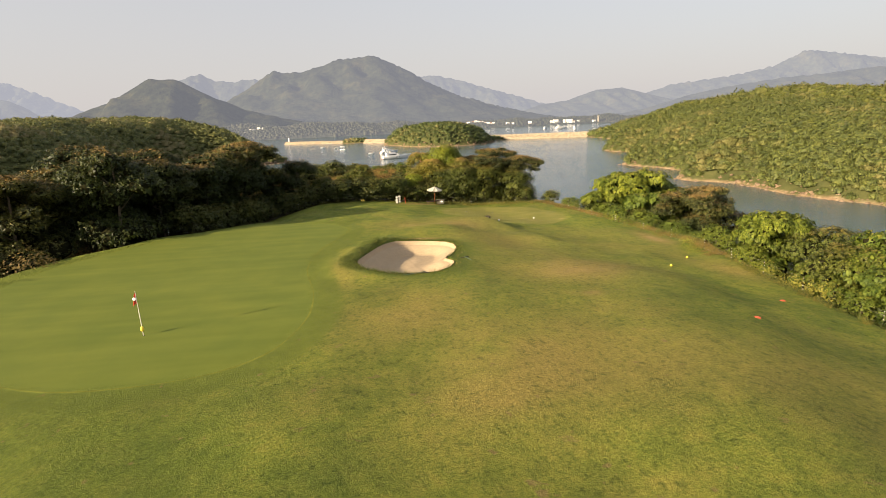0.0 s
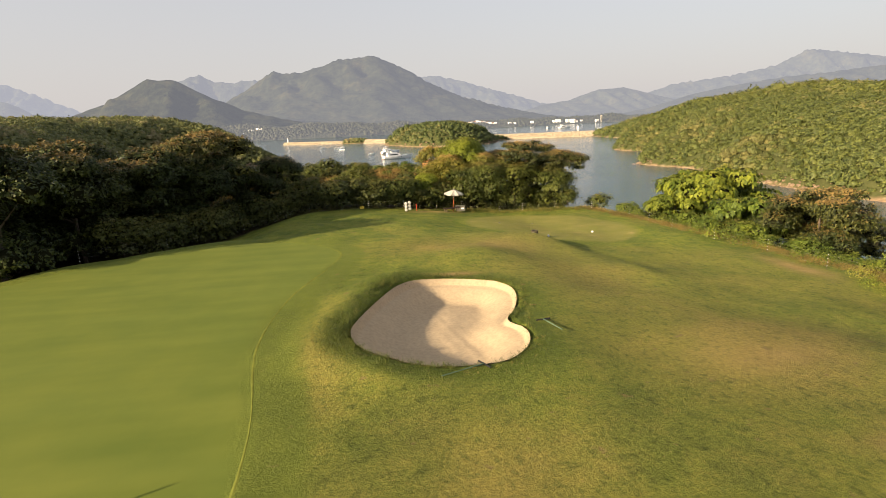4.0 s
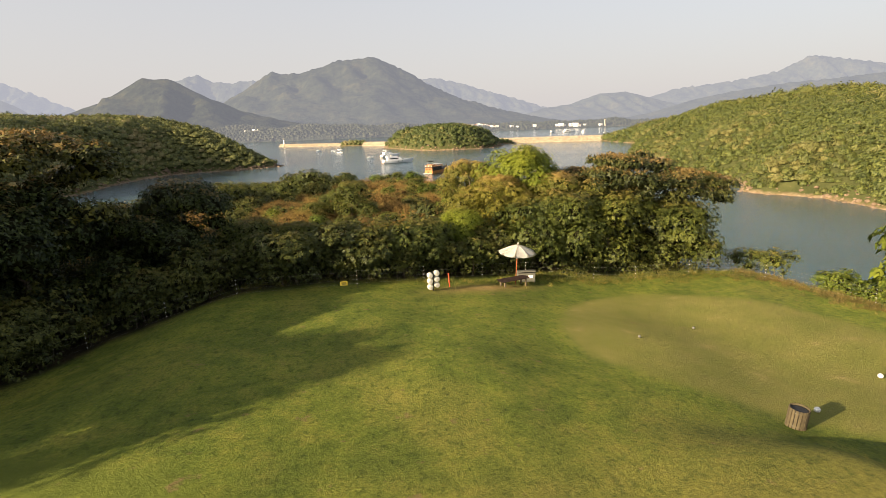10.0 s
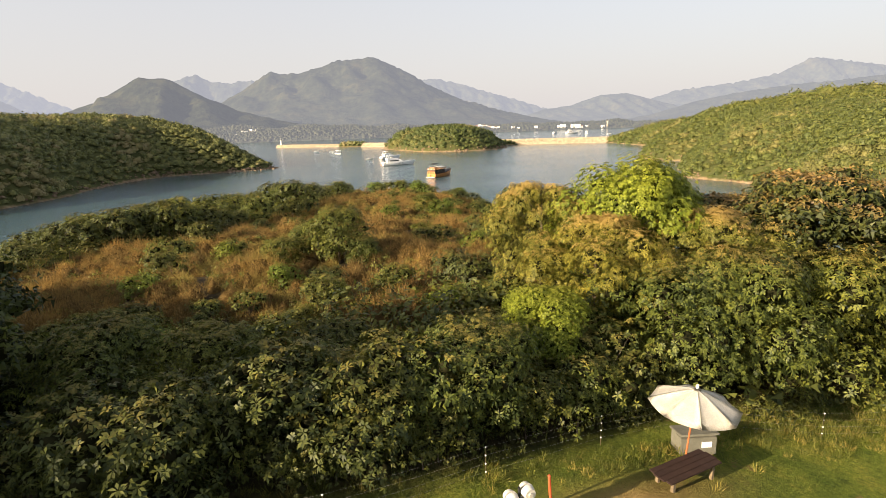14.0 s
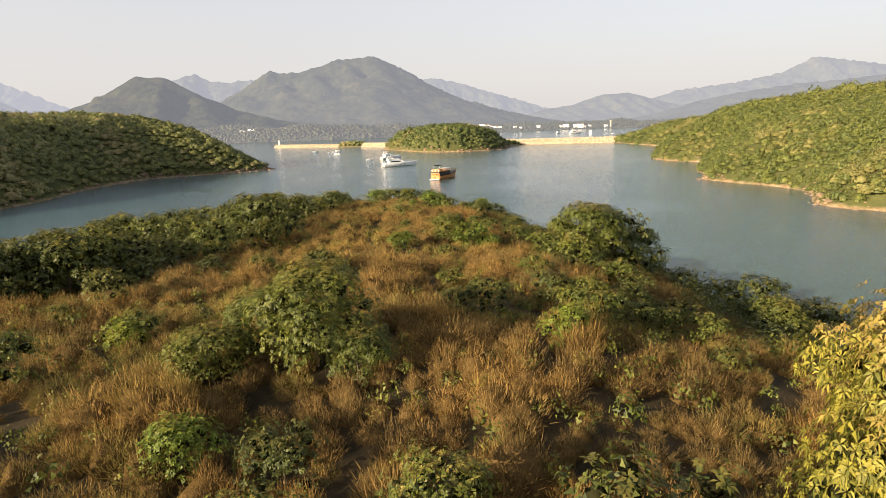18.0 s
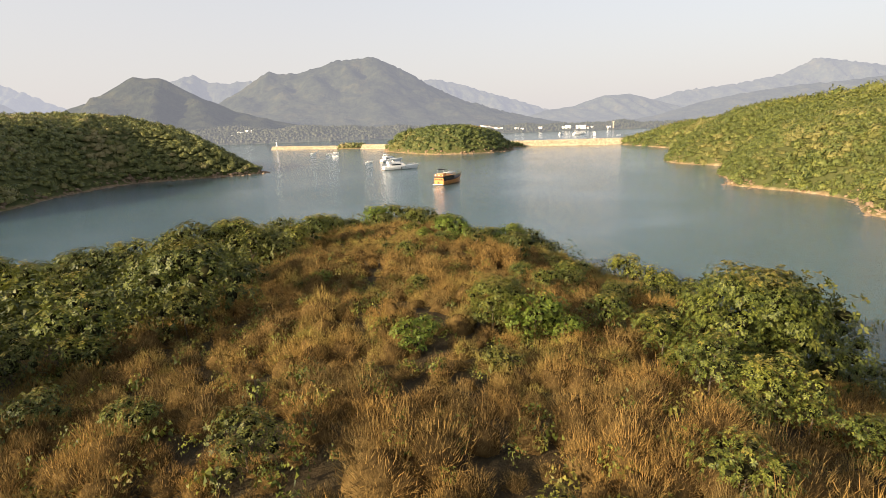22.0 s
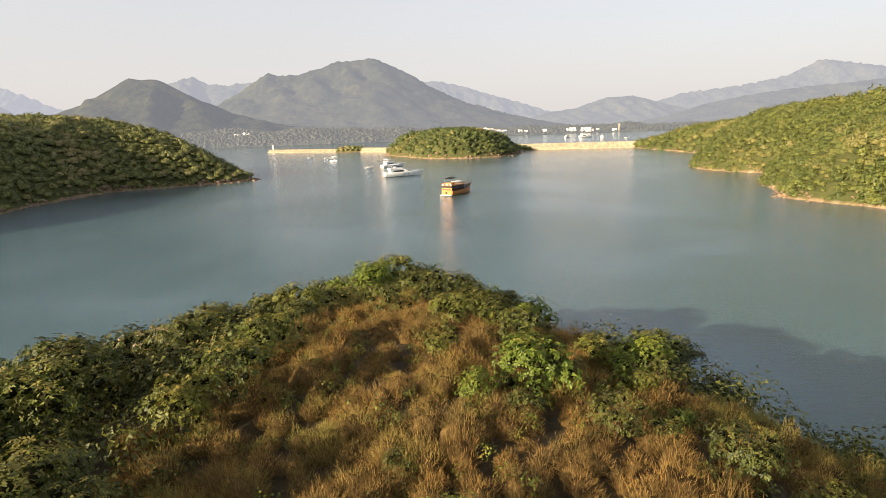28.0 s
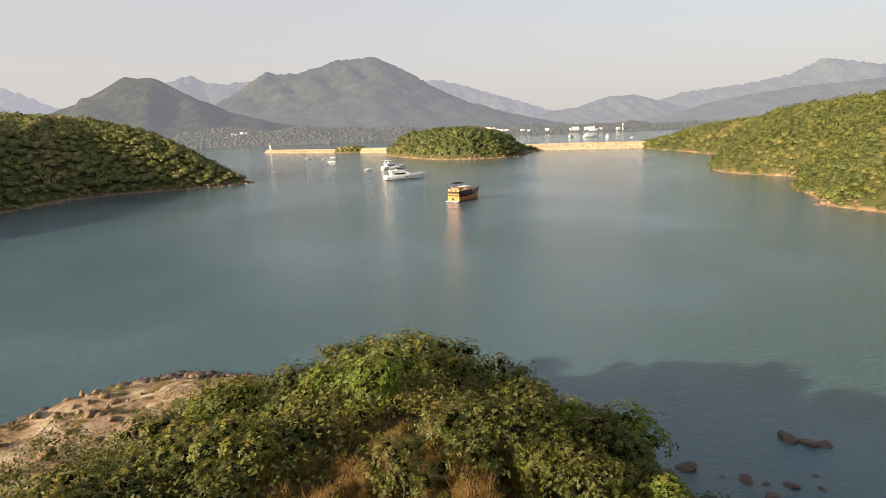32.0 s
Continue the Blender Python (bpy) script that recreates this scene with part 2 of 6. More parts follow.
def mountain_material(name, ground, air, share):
    """Wooded slopes far off, with distance haze put into them as sky-coloured glow."""
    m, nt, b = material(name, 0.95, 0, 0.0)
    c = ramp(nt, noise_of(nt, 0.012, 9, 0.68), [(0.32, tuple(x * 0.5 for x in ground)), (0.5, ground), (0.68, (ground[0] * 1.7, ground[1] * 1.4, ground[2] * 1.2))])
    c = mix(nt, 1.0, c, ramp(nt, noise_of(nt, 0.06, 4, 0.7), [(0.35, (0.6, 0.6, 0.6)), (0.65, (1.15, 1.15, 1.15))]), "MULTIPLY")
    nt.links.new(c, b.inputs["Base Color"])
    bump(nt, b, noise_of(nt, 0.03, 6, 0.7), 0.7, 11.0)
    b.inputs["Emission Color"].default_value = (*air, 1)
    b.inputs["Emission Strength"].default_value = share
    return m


TURF, SEA = grass_material(), water_material()
SAND = plain("bunker_sand", (0.42, 0.32, 0.20), 0.95, vary=0.05, scale=0.8, spec=0.1, relief=0.02)
ROCK = plain("shore_rock", (0.235, 0.165, 0.105), 0.9, vary=0.55, scale=0.7, spec=0.2, relief=0.08)
DARK_ROCK = plain("wet_rock", (0.09, 0.06, 0.045), 0.6, vary=0.45, scale=1.2, spec=0.4, relief=0.06)
ARMOUR = plain("armour_stone", (0.44, 0.36, 0.25), 0.9, vary=0.45, scale=0.35, spec=0.2, relief=0.5)
BARK = plain("bark", (0.13, 0.10, 0.07), 0.9, vary=0.4, scale=5, relief=0.02)
WHITE = plain("white_gelcoat", (0.80, 0.79, 0.76), 0.3, vary=0.06, scale=0.8, spec=0.5)
CANVAS = plain("canvas", (0.74, 0.70, 0.62), 0.9, vary=0.12, scale=3.0, relief=0.004)
TEAK = plain("varnished_wood", (0.52, 0.22, 0.05), 0.35, vary=0.25, scale=1.5, spec=0.5)
DARKWOOD = plain("dark_wood", (0.036, 0.020, 0.016), 0.6, vary=0.3, scale=4, relief=0.004)
GREYWOOD = plain("weathered_wood", (0.19, 0.145, 0.09), 0.85, vary=0.35, scale=7, relief=0.006)
GLASS = plain("tinted_glass", (0.02, 0.025, 0.03), 0.08, vary=0.1, scale=1, spec=0.6)
RED = plain("red_paint", (0.62, 0.10, 0.04), 0.5, vary=0.2, scale=9)
YELLOW = plain("yellow_paint", (0.80, 0.58, 0.06), 0.5, vary=0.12, scale=9)
BINWOOD = plain("dark_slats", (0.095, 0.075, 0.04), 0.85, vary=0.35, scale=7, relief=0.006)
STEEL = plain("steel", (0.55, 0.55, 0.53), 0.4, 0.8, vary=0.15, scale=12)
BLACK = plain("black_rubber", (0.02, 0.02, 0.02), 0.7, vary=0.2, scale=9)
FLOAT = plain("weathered_float", (0.60, 0.57, 0.50), 0.6, vary=0.25, scale=6, relief=0.004)
LIP = plain("fringe_grass", (0.175, 0.185, 0.032), 0.9, vary=0.3, scale=1.2, spec=0.05, relief=0.01)
WIRE = plain("fence_wire", (0.42, 0.40, 0.34), 0.6, vary=0.2, scale=5)
RAKE_GREEN = plain("rake_green", (0.10, 0.16, 0.10), 0.6, vary=0.2, scale=6)
STONE_GREY = plain("grey_paint", (0.15, 0.145, 0.115), 0.7, vary=0.2, scale=5)
PLASTER = plain("plaster", (0.82, 0.80, 0.76), 0.8, vary=0.08, scale=0.3)
ROOF = plain("roof_tile", (0.32, 0.17, 0.11), 0.85, vary=0.2, scale=0.5)
CONCRETE = plain("concrete", (0.55, 0.50, 0.42), 0.85, vary=0.2, scale=0.5)

DRYTOP = (0.26, 0.165, 0.05)
LEAF_GOLD = foliage("golden_leaves", (0.075, 0.085, 0.015), (0.31, 0.285, 0.052), (0.45, 0.31, 0.09), 0.5, 0.38)
LEAF_SHRUB = foliage("shrub_leaves", (0.026, 0.038, 0.009), (0.135, 0.142, 0.030), (0.16, 0.13, 0.03), 0.35)
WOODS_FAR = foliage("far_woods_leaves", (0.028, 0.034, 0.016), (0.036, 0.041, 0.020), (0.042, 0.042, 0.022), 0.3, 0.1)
# haze over the far woods, put into the leaves as sky-coloured glow
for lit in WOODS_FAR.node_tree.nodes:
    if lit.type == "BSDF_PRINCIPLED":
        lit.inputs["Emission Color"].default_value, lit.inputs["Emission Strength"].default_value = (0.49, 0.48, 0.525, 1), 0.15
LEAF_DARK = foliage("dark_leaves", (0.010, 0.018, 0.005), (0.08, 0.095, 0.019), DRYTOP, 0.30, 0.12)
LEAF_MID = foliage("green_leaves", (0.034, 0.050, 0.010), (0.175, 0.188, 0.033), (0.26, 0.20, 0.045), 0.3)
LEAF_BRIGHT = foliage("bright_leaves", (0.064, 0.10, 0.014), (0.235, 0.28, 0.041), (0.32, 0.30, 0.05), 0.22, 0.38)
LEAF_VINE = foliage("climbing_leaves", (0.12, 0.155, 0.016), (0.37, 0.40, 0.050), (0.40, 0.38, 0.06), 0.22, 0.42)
# near-black colour painted on crown cores in place of deep shade
CROWN_SHADE = plain("crown_shade", (0.022, 0.022, 0.010), 0.95, vary=0.5, scale=2.5, spec=0.0)
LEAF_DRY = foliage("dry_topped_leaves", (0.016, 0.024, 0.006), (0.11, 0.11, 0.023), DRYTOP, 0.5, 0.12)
WOODS = foliage("hill_woods", (0.058, 0.076, 0.020), (0.145, 0.162, 0.046), (0.180, 0.165, 0.052), 0.35, 0.15)
# leaf colours raised to make up for sunlight missing on the headland slope
WOODS_DARK = foliage("dark_hill_woods", (0.078, 0.096, 0.036), (0.21, 0.218, 0.080), (0.25, 0.21, 0.09), 0.4, 0.12)
TUFT = foliage("dry_brush", (0.115, 0.073, 0.024), (0.335, 0.212, 0.072), (0.25, 0.205, 0.052), 0.5, 0.3, 0.9)
GRASS_DRY = foliage("dry_grass_blades", (0.13, 0.090, 0.026), (0.36, 0.25, 0.08), (0.28, 0.22, 0.056), 0.55, 0.3, 0.9)
BRUSH_HEART = plain("brush_twigs", (0.105, 0.068, 0.026), 0.95, vary=0.5, scale=3.0, spec=0.0, relief=0.15)


# ---- the lie of the land ----
BUNKER = spline([(-1.5, 37.4), (-1.2, 36.0), (-0.3, 35.0), (1.0, 34.1), (2.3, 33.8), (3.5, 33.9), (4.3, 34.7), (4.7, 35.7), (4.75, 36.9), (4.45, 38.0), (5.1, 39.5), (5.6, 41.2), (5.6, 42.6),
                 (4.8, 43.9), (2.6, 44.6), (0.8, 43.9), (-0.4, 41.4), (-1.2, 38.9)], 8)
GREEN = spline([(-12.9, 20.7), (-8.2, 20.4), (-5.2, 22.2), (-4.0, 26), (-4.1, 30.7), (-5.2, 37), (-5.0, 43), (-3.6, 49.5), (-3.3, 53.3), (-6.0, 57.2), (-11.5, 58.8),
                (-17, 56), (-22, 49), (-24.5, 40), (-23, 31), (-18.5, 24.5)], 6)
TEE = spline([(11.2, 74.4), (9.0, 72), (7.9, 69), (8.2, 65.5), (11, 62), (14.5, 59.5), (19, 59.5), (22, 63), (22.3, 68.5), (20, 73.6), (15.5, 75.6)], 6)


def golf(x, y):
    z = 22.75 - 0.031 * (y - 25)
    xc = np.maximum(17 - 0.22 * (y - 25), 5.5)
    z = z - 1.9 * smooth(-11, 11, x - xc)
    z = z - 1.3 * smooth(0.5, 9, -inside(GREEN, x, y)) * smooth(-7, -15, x)
    dx, dy = x - 11.0 - 0.36 * (57 - y), y - 57
    z = z + 0.85 * np.exp(-(dx / np.where(dx < 0, 4.6, 1.7)) ** 2 - (dy / np.where(dy < 0, 4.6, 2.1)) ** 2)
    dx, dy = x - 14.6, y - 48
    z = z + 0.32 * np.exp(-(dx / np.where(dx < 0, 3.6, 0.9)) ** 2 - (dy / 2.2) ** 2)
    z = z + 0.5 * np.exp(-((x - 6) / 3.0) ** 2 - ((y - 50) / 3.5) ** 2)
    dx = x - curve(y, [0, 13, 18, 24, 30, 36, 42], [9.5, 12.3, 14.2, 17.2, 17.6, 16.5, 14])
    z = z + 0.34 * np.exp(-(dx / np.where(dx < 0, 4.5, 2.3)) ** 2) * smooth(2, 12, y) * smooth(41, 33, y)
    z = z + 0.35 * np.exp(-((inside(BUNKER, x, y) + 1.3) / 1.2) ** 2) * smooth(3, -1, x)
    z = z + 0.10 * waves(x, y, 9, 4) * smooth(-1, 2, -inside(GREEN, x, y))
    edge = curve(y, [-30, 20, 30, 46, 60, 75, 80], [23, 23.5, 25, 28, 27, 24.5, 23])
    sea = shore_right(y)
    s = np.clip((x - edge) / (sea - edge), 0, 3)
    z = np.where(s > 0, z * (1 - s ** 1.25), z)
    d = np.clip(-27 - x, 0, 400)
    return z - 6 * (1 - np.exp(-d / 22)) - 0.02 * d


def shore_right(y):
    return curve(y, [-80, 0, 60, 80, 120, 150, 162, 170, 176, 182, 190, 200, 208, 214, 219], [60, 54, 49, 47, 45, 40, 34, 26, 20.5, 19, 18, 13, 3, -12, -26])


def shore_left(y):
    return curve(y, [-80, 60, 92, 130, 160, 185, 200, 207, 213, 219], [-420, -330, -120, -82, -65, -54, -46, -41, -36, -28])


def brush(x, y):
    mid = curve(y, [80, 150, 185, 200, 210, 219], [2, 2, 1, -4, -14, -27])
    top = curve(y, [75, 100, 128, 153, 171, 183, 198, 210, 218, 230], [20.7, 20.2, 19.0, 17.8, 15.8, 13.0, 6.0, 2.2, 0.2, -3.5])
    u = np.where(x > mid, (x - mid) / (shore_right(y) - mid), (mid - x) / (mid - shore_left(y)))
    foot = np.minimum(curve(y, [80, 140, 160, 175, 181, 190, 200, 212, 219], [-130, -78, -56, -37, -31, -29, -27, -31, -32]), mid - 3)
    w = np.clip(np.where(x > mid, u, (mid - x) / (mid - foot)), 0, 1)
    z = np.where(u < 1, top * (1 - w ** np.where(x > mid, 2.0, 2.3 - 0.8 * smooth(145, 178, y))), -(u - 1) * 14)
    shelf = (2.4 + 0.6 * waves(x, y, 6, 15)) * smooth(-1, 5, x - shore_left(y)) * smooth(218, 213, y) - 0.9
    z = np.where((x < mid) & (y > 150), np.maximum(z, shelf), z)
    return np.minimum(z, np.maximum(top, -9)) + 0.35 * waves(x, y, 14, 2) * smooth(0, 3, z)


def near_height(x, y):
    w = smooth(79, 90, y)
    return np.maximum(golf(x, y) * (1 - w) + brush(x, y) * w, -9)


def ground_height(x, y):
    d = inside(BUNKER, x, y)
    deep = 0.75 + 0.35 * smooth(3, -1, x) + 0.25 * smooth(40, 45, y)
    return near_height(x, y) - (deep + 0.30) * smooth(-0.22, 0.12, d)


def sand_height(x, y):
    d = inside(BUNKER, x, y)
    deep = 0.75 + 0.35 * smooth(3, -1, x) + 0.25 * smooth(40, 45, y)
    return near_height(x, y) - deep * (0.28 * smooth(-0.1, 0.12, d) + 0.72 * smooth(0, 1.7, d)) + 0.012 * waves(x, y, 0.9, 8)


xs = np.unique(np.concatenate([np.arange(-330, -60, 6), np.arange(-60, -28, 1.5), np.arange(-28, 30, 0.5), np.arange(-3, 7.2, 0.2), np.arange(30, 72, 1.5)]).round(3))
ys = np.unique(np.concatenate([np.arange(-60, 5, 5), np.arange(5, 84, 0.5), np.arange(32.4, 46.6, 0.2), np.arange(84, 232, 2.2)]).round(3))
off = lambda x, y: -inside(GREEN, x, y)
DATA = {
    "green": lambda x, y: smooth(0.35, -0.15, off(x, y)),
    "collar": lambda x, y: 0.9 * smooth(2.1, 1.5, off(x, y)),
    "tee": lambda x, y: smooth(-0.4, 0.3, inside(TEE, x, y)),
    # last three also paint in brightness that the sun-grazed east slope lacks
    "gold": lambda x, y: np.clip(sum(w * np.exp(-((x - a) / p) ** 2 - ((y - b) / q) ** 2) for a, b, p, q, w in (
        (1.5, 26, 3.5, 5, 0.9), (4, 18, 4, 5, 0.9), (9, 22, 5, 7, 0.6), (14.5, 35.8, 3.2, 2.6, 1.0), (-2.4, 36.5, 1.3, 5, 0.8), (5.5, 54, 6, 3.5, 1.0), (9, 47, 5, 4, 0.75), (24.4, 36, 1.6, 3.5, 1.0), (15, 15, 5, 4, 0.5), (-7.9, 19, 0.8, 0.6, 1.0), (19, 47, 5, 9, 0.6), (11, 40, 4, 5, 0.6), (11.5, 32, 4, 5, 0.7)))
        + 0.25 * smooth(0.1, 0.9, waves(x, y, 7, 41)), 0, 1),
    # darker green in the near-left corner, and lush grass round the sand
    "lush": lambda x, y: 0.55 * smooth(-2, -6, x) * smooth(22, 18, y) + 0.8 * np.exp(-((inside(BUNKER, x, y) + 0.7) / 0.8) ** 2),
    "worn": lambda x, y: np.clip(0.9 * np.exp(-((x - 5.6) / 2.6) ** 2 - ((y - 76.2 - 0.3 * (x - 5.6)) / 0.8) ** 2) + 0.7 * np.exp(-((x - 11.35) / 0.55) ** 2 - ((y - 27.9) / 0.45) ** 2) + 0.9 * np.exp(-((x - 3.5) / 1.3) ** 2 - ((y - 45.6) / 0.35) ** 2) + 0.8 * np.exp(-((x - 25.3) / 0.9) ** 2 - ((y - 48) / 3.0) ** 2)
                                 + 0.45 * np.exp(-((x - 12.5) / 2.4) ** 2 - ((y - 33) / 1.2) ** 2) + 0.4 * np.exp(-((x - 7) / 2.6) ** 2 - ((y - 53) / 1.6) ** 2), 0, 1),
    "soil": lambda x, y: np.maximum(smooth(-0.6, 1.2, y - curve(x, [-40, -24, -18.5, -16, -13, -7, 0, 8, 20], [30, 52, 60, 66, 72, 75.2, 76.6, 80.2, 82])), smooth(0.5, 3, x - curve(y, [-30, 20, 30, 46, 60, 75, 80], [23, 23.5, 25, 28, 27, 24.5, 23]))),
    "rock": lambda x, y: smooth(3.2, 1.6, ground_height(x, y)) * smooth(85, 95, y),
}
ground = tagged(sheet("ground", xs, ys, ground_height, TURF, DATA), "mown golf turf falling to brushland and a rocky shore", "ground", kind="structure")

centre = np.array([2.3, 39.6])
rings = np.concatenate([[1.03, 1.0, 0.985, 0.97, 0.95], np.linspace(0.92, 0.002, 30)])
p = centre + (BUNKER - centre) * rings[:, None, None]
m = len(BUNKER)
i = (np.arange(len(rings) - 1)[:, None] * m + np.arange(m)[None])
k = np.roll(i, -1, 1)
bunker = new("sand_bunker", mesh_of("sand_bunker", np.dstack([p, sand_height(p[..., 0], p[..., 1])]).reshape(-1, 3), np.stack([i, k, k + m, i + m], -1).reshape(-1, 4), SAND, True))
tagged(bunker, "pale raked sand bunker sunk in the turf", "bunker", kind="structure")

far = np.concatenate([-np.geomspace(40, 5200, 30)[::-1], [0], np.geomspace(40, 5200, 30)])
tagged(sheet("water", far, far, lambda x, y: 0 * x, SEA), "calm grey-green sea inlet with fine ripples", "water", kind="structure")

# the lip where the green meets its fringe
n = len(GREEN)
way = np.roll(GREEN, -1, 0) - np.roll(GREEN, 1, 0)
out = np.column_stack([way[:, 1], -way[:, 0]]) / np.linalg.norm(way, axis=1, keepdims=True)
out = out * np.where((inside(GREEN, *(GREEN + out * 0.3).T) > 0)[:, None], -1, 1)
wide = 0.042 + 0.018 * np.sin(np.arange(n) * 0.7)[:, None]
v = np.concatenate([np.column_stack([GREEN + out * o, ground_height(*(GREEN + out * o).T) + h]) for o, h in ((0.22 - wide, 0.0), (0.22, 0.007), (0.22 + wide, 0.0))])
i = np.arange(n)
k = (i + 1) % n
tagged(new("fringe_lip", mesh_of("fringe_lip", v, np.concatenate([np.stack([i, k, k + n, i + n], 1), np.stack([i + n, k + n, k + 2 * n, i + 2 * n], 1)]), LIP)), "thin pale ridge of grass at the edge of the green", "turf edge", kind="structure")

# hills round the inlet
HEAD = spline([(-74, 474), (-90, 460), (-112, 449), (-132, 440), (-143, 425), (-150, 385), (-150, 320), (-180, 262), (-260, 240), (-420, 230), (-560, 420), (-420, 640),
               (-200, 600), (-110, 530), (-84, 492)], 4)
EAST = spline([(190, 20), (156, 100), (153, 149), (145, 178), (147, 212), (135, 235), (150, 256), (155, 276), (144, 310), (152, 322), (172, 361), (196, 376), (193, 396), (182, 423),
               (194, 453), (232, 500), (258, 540), (262, 610), (266, 690), (330, 740), (600, 760), (900, 500), (900, -50), (500, -120)], 4)
ISLET = spline([(10, 720), (22, 675), (45, 622), (70, 604), (105, 609), (128, 632), (138, 660), (120, 700), (60, 740)], 4)
KNOLL = spline([(-52, 826), (-38, 812), (-20, 808), (-12, 820), (-30, 838)], 4)
SPIT = spline([(128, 712), (140, 700), (160, 700), (178, 706), (182, 716), (150, 722)], 4)


def hill_height(poly, top, run, lumps, seed):
    def fn(x, y):
        d = inside(poly, x, y)
        cap = top(x, y) * (1 + lumps * waves(x, y, 130, seed))
        z = cap * (1 - np.exp(-np.clip(d, 0, None) / run)) + 1.0 * smooth(0, 4, d) + 0.6 * waves(x, y, 18, seed + 1) * smooth(0, 6, d)
        return np.where(d > 0, z, np.maximum(d * 0.6, -6))
    return fn


head_z = hill_height(HEAD, lambda x, y: curve(x, [-330, -260, -210, -170, -130, -100, -80], [31, 36, 41, 40, 34, 22, 12]), 26, 0.06, 11)
east_z = hill_height(EAST, lambda x, y: curve(y, [0, 150, 300, 420, 540, 620, 690], [25, 28, 32, 37, 33, 22, 8]) * (1 - 0.18 * smooth(310, 460, x)), 28, 0.10, 21)
islet_z = hill_height(ISLET, lambda x, y: 25 + 0 * x, 19, 0.05, 31)
FORELAND = spline([(-390, 1190), (-300, 1182), (-200, 1176), (-60, 1195), (50, 1215), (120, 1250), (160, 1320), (0, 1420), (-390, 1420)], 4)
NORTH = spline([(215, 1400), (300, 1382), (420, 1384), (540, 1390), (700, 1402), (900, 1440), (900, 1600), (215, 1600)], 4)
fore_z = hill_height(FORELAND, lambda x, y: 26 + 0 * x, 34, 0.3, 71)
shore_z = hill_height(NORTH, lambda x, y: 17 + 0 * x, 40, 0.3, 81)
knoll_z = hill_height(KNOLL, lambda x, y: 4 + 0 * x, 6, 0.05, 41)
spit_z = hill_height(SPIT, lambda x, y: 2.5 + 0 * x, 5, 0.05, 51)


def hill_material(name, water_line=0.7):
    m, nt, b = material(name, 0.95, 0, 0.1)
    co = nt.nodes.new("ShaderNodeTexCoord")
    sep = nt.nodes.new("ShaderNodeSeparateXYZ")
    nt.links.new(co.outputs["Object"], sep.inputs[0])
    wob = node(nt, "ShaderNodeMath")
    wob.operation = "MULTIPLY_ADD"
    nt.links.new(noise_of(nt, 0.12, 4), wob.inputs[0])
    wob.inputs[1].default_value = 3.5
    nt.links.new(sep.outputs[2], wob.inputs[2])
    step = node(nt, "ShaderNodeMapRange")
    step.inputs["From Min"].default_value, step.inputs["From Max"].default_value = water_line + 0.6, water_line + 2.2
    nt.links.new(wob.outputs[0], step.inputs["Value"])
    rock = ramp(nt, noise_of(nt, 0.35, 6, 0.7), [(0.3, (0.10, 0.06, 0.035)), (0.5, (0.28, 0.19, 0.11)), (0.72, (0.45, 0.36, 0.25))])
    soil = ramp(nt, noise_of(nt, 0.1, 5, 0.7), [(0.35, (0.045, 0.052, 0.018)), (0.7, (0.09, 0.092, 0.032))])
    nt.links.new(mix(nt, step.outputs[0], rock, soil), b.inputs["Base Color"])
    bump(nt, b, noise_of(nt, 0.5, 6, 0.7), 0.8, 0.5)
    return m


HILL = hill_material("hillside_soil")
# far land glows faintly as well, as painted haze
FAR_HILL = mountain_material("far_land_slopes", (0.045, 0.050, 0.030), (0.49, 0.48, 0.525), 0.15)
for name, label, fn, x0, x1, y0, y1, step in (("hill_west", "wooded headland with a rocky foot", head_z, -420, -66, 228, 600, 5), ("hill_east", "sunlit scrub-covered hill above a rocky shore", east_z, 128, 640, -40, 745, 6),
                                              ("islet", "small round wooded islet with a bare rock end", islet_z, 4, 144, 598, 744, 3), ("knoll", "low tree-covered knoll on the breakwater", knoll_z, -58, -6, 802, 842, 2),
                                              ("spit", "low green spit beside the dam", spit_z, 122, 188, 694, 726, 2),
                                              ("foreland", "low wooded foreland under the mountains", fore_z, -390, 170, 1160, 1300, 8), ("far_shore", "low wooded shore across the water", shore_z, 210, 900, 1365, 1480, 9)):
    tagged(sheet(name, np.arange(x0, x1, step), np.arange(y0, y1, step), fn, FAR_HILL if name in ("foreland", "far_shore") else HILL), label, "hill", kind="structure")

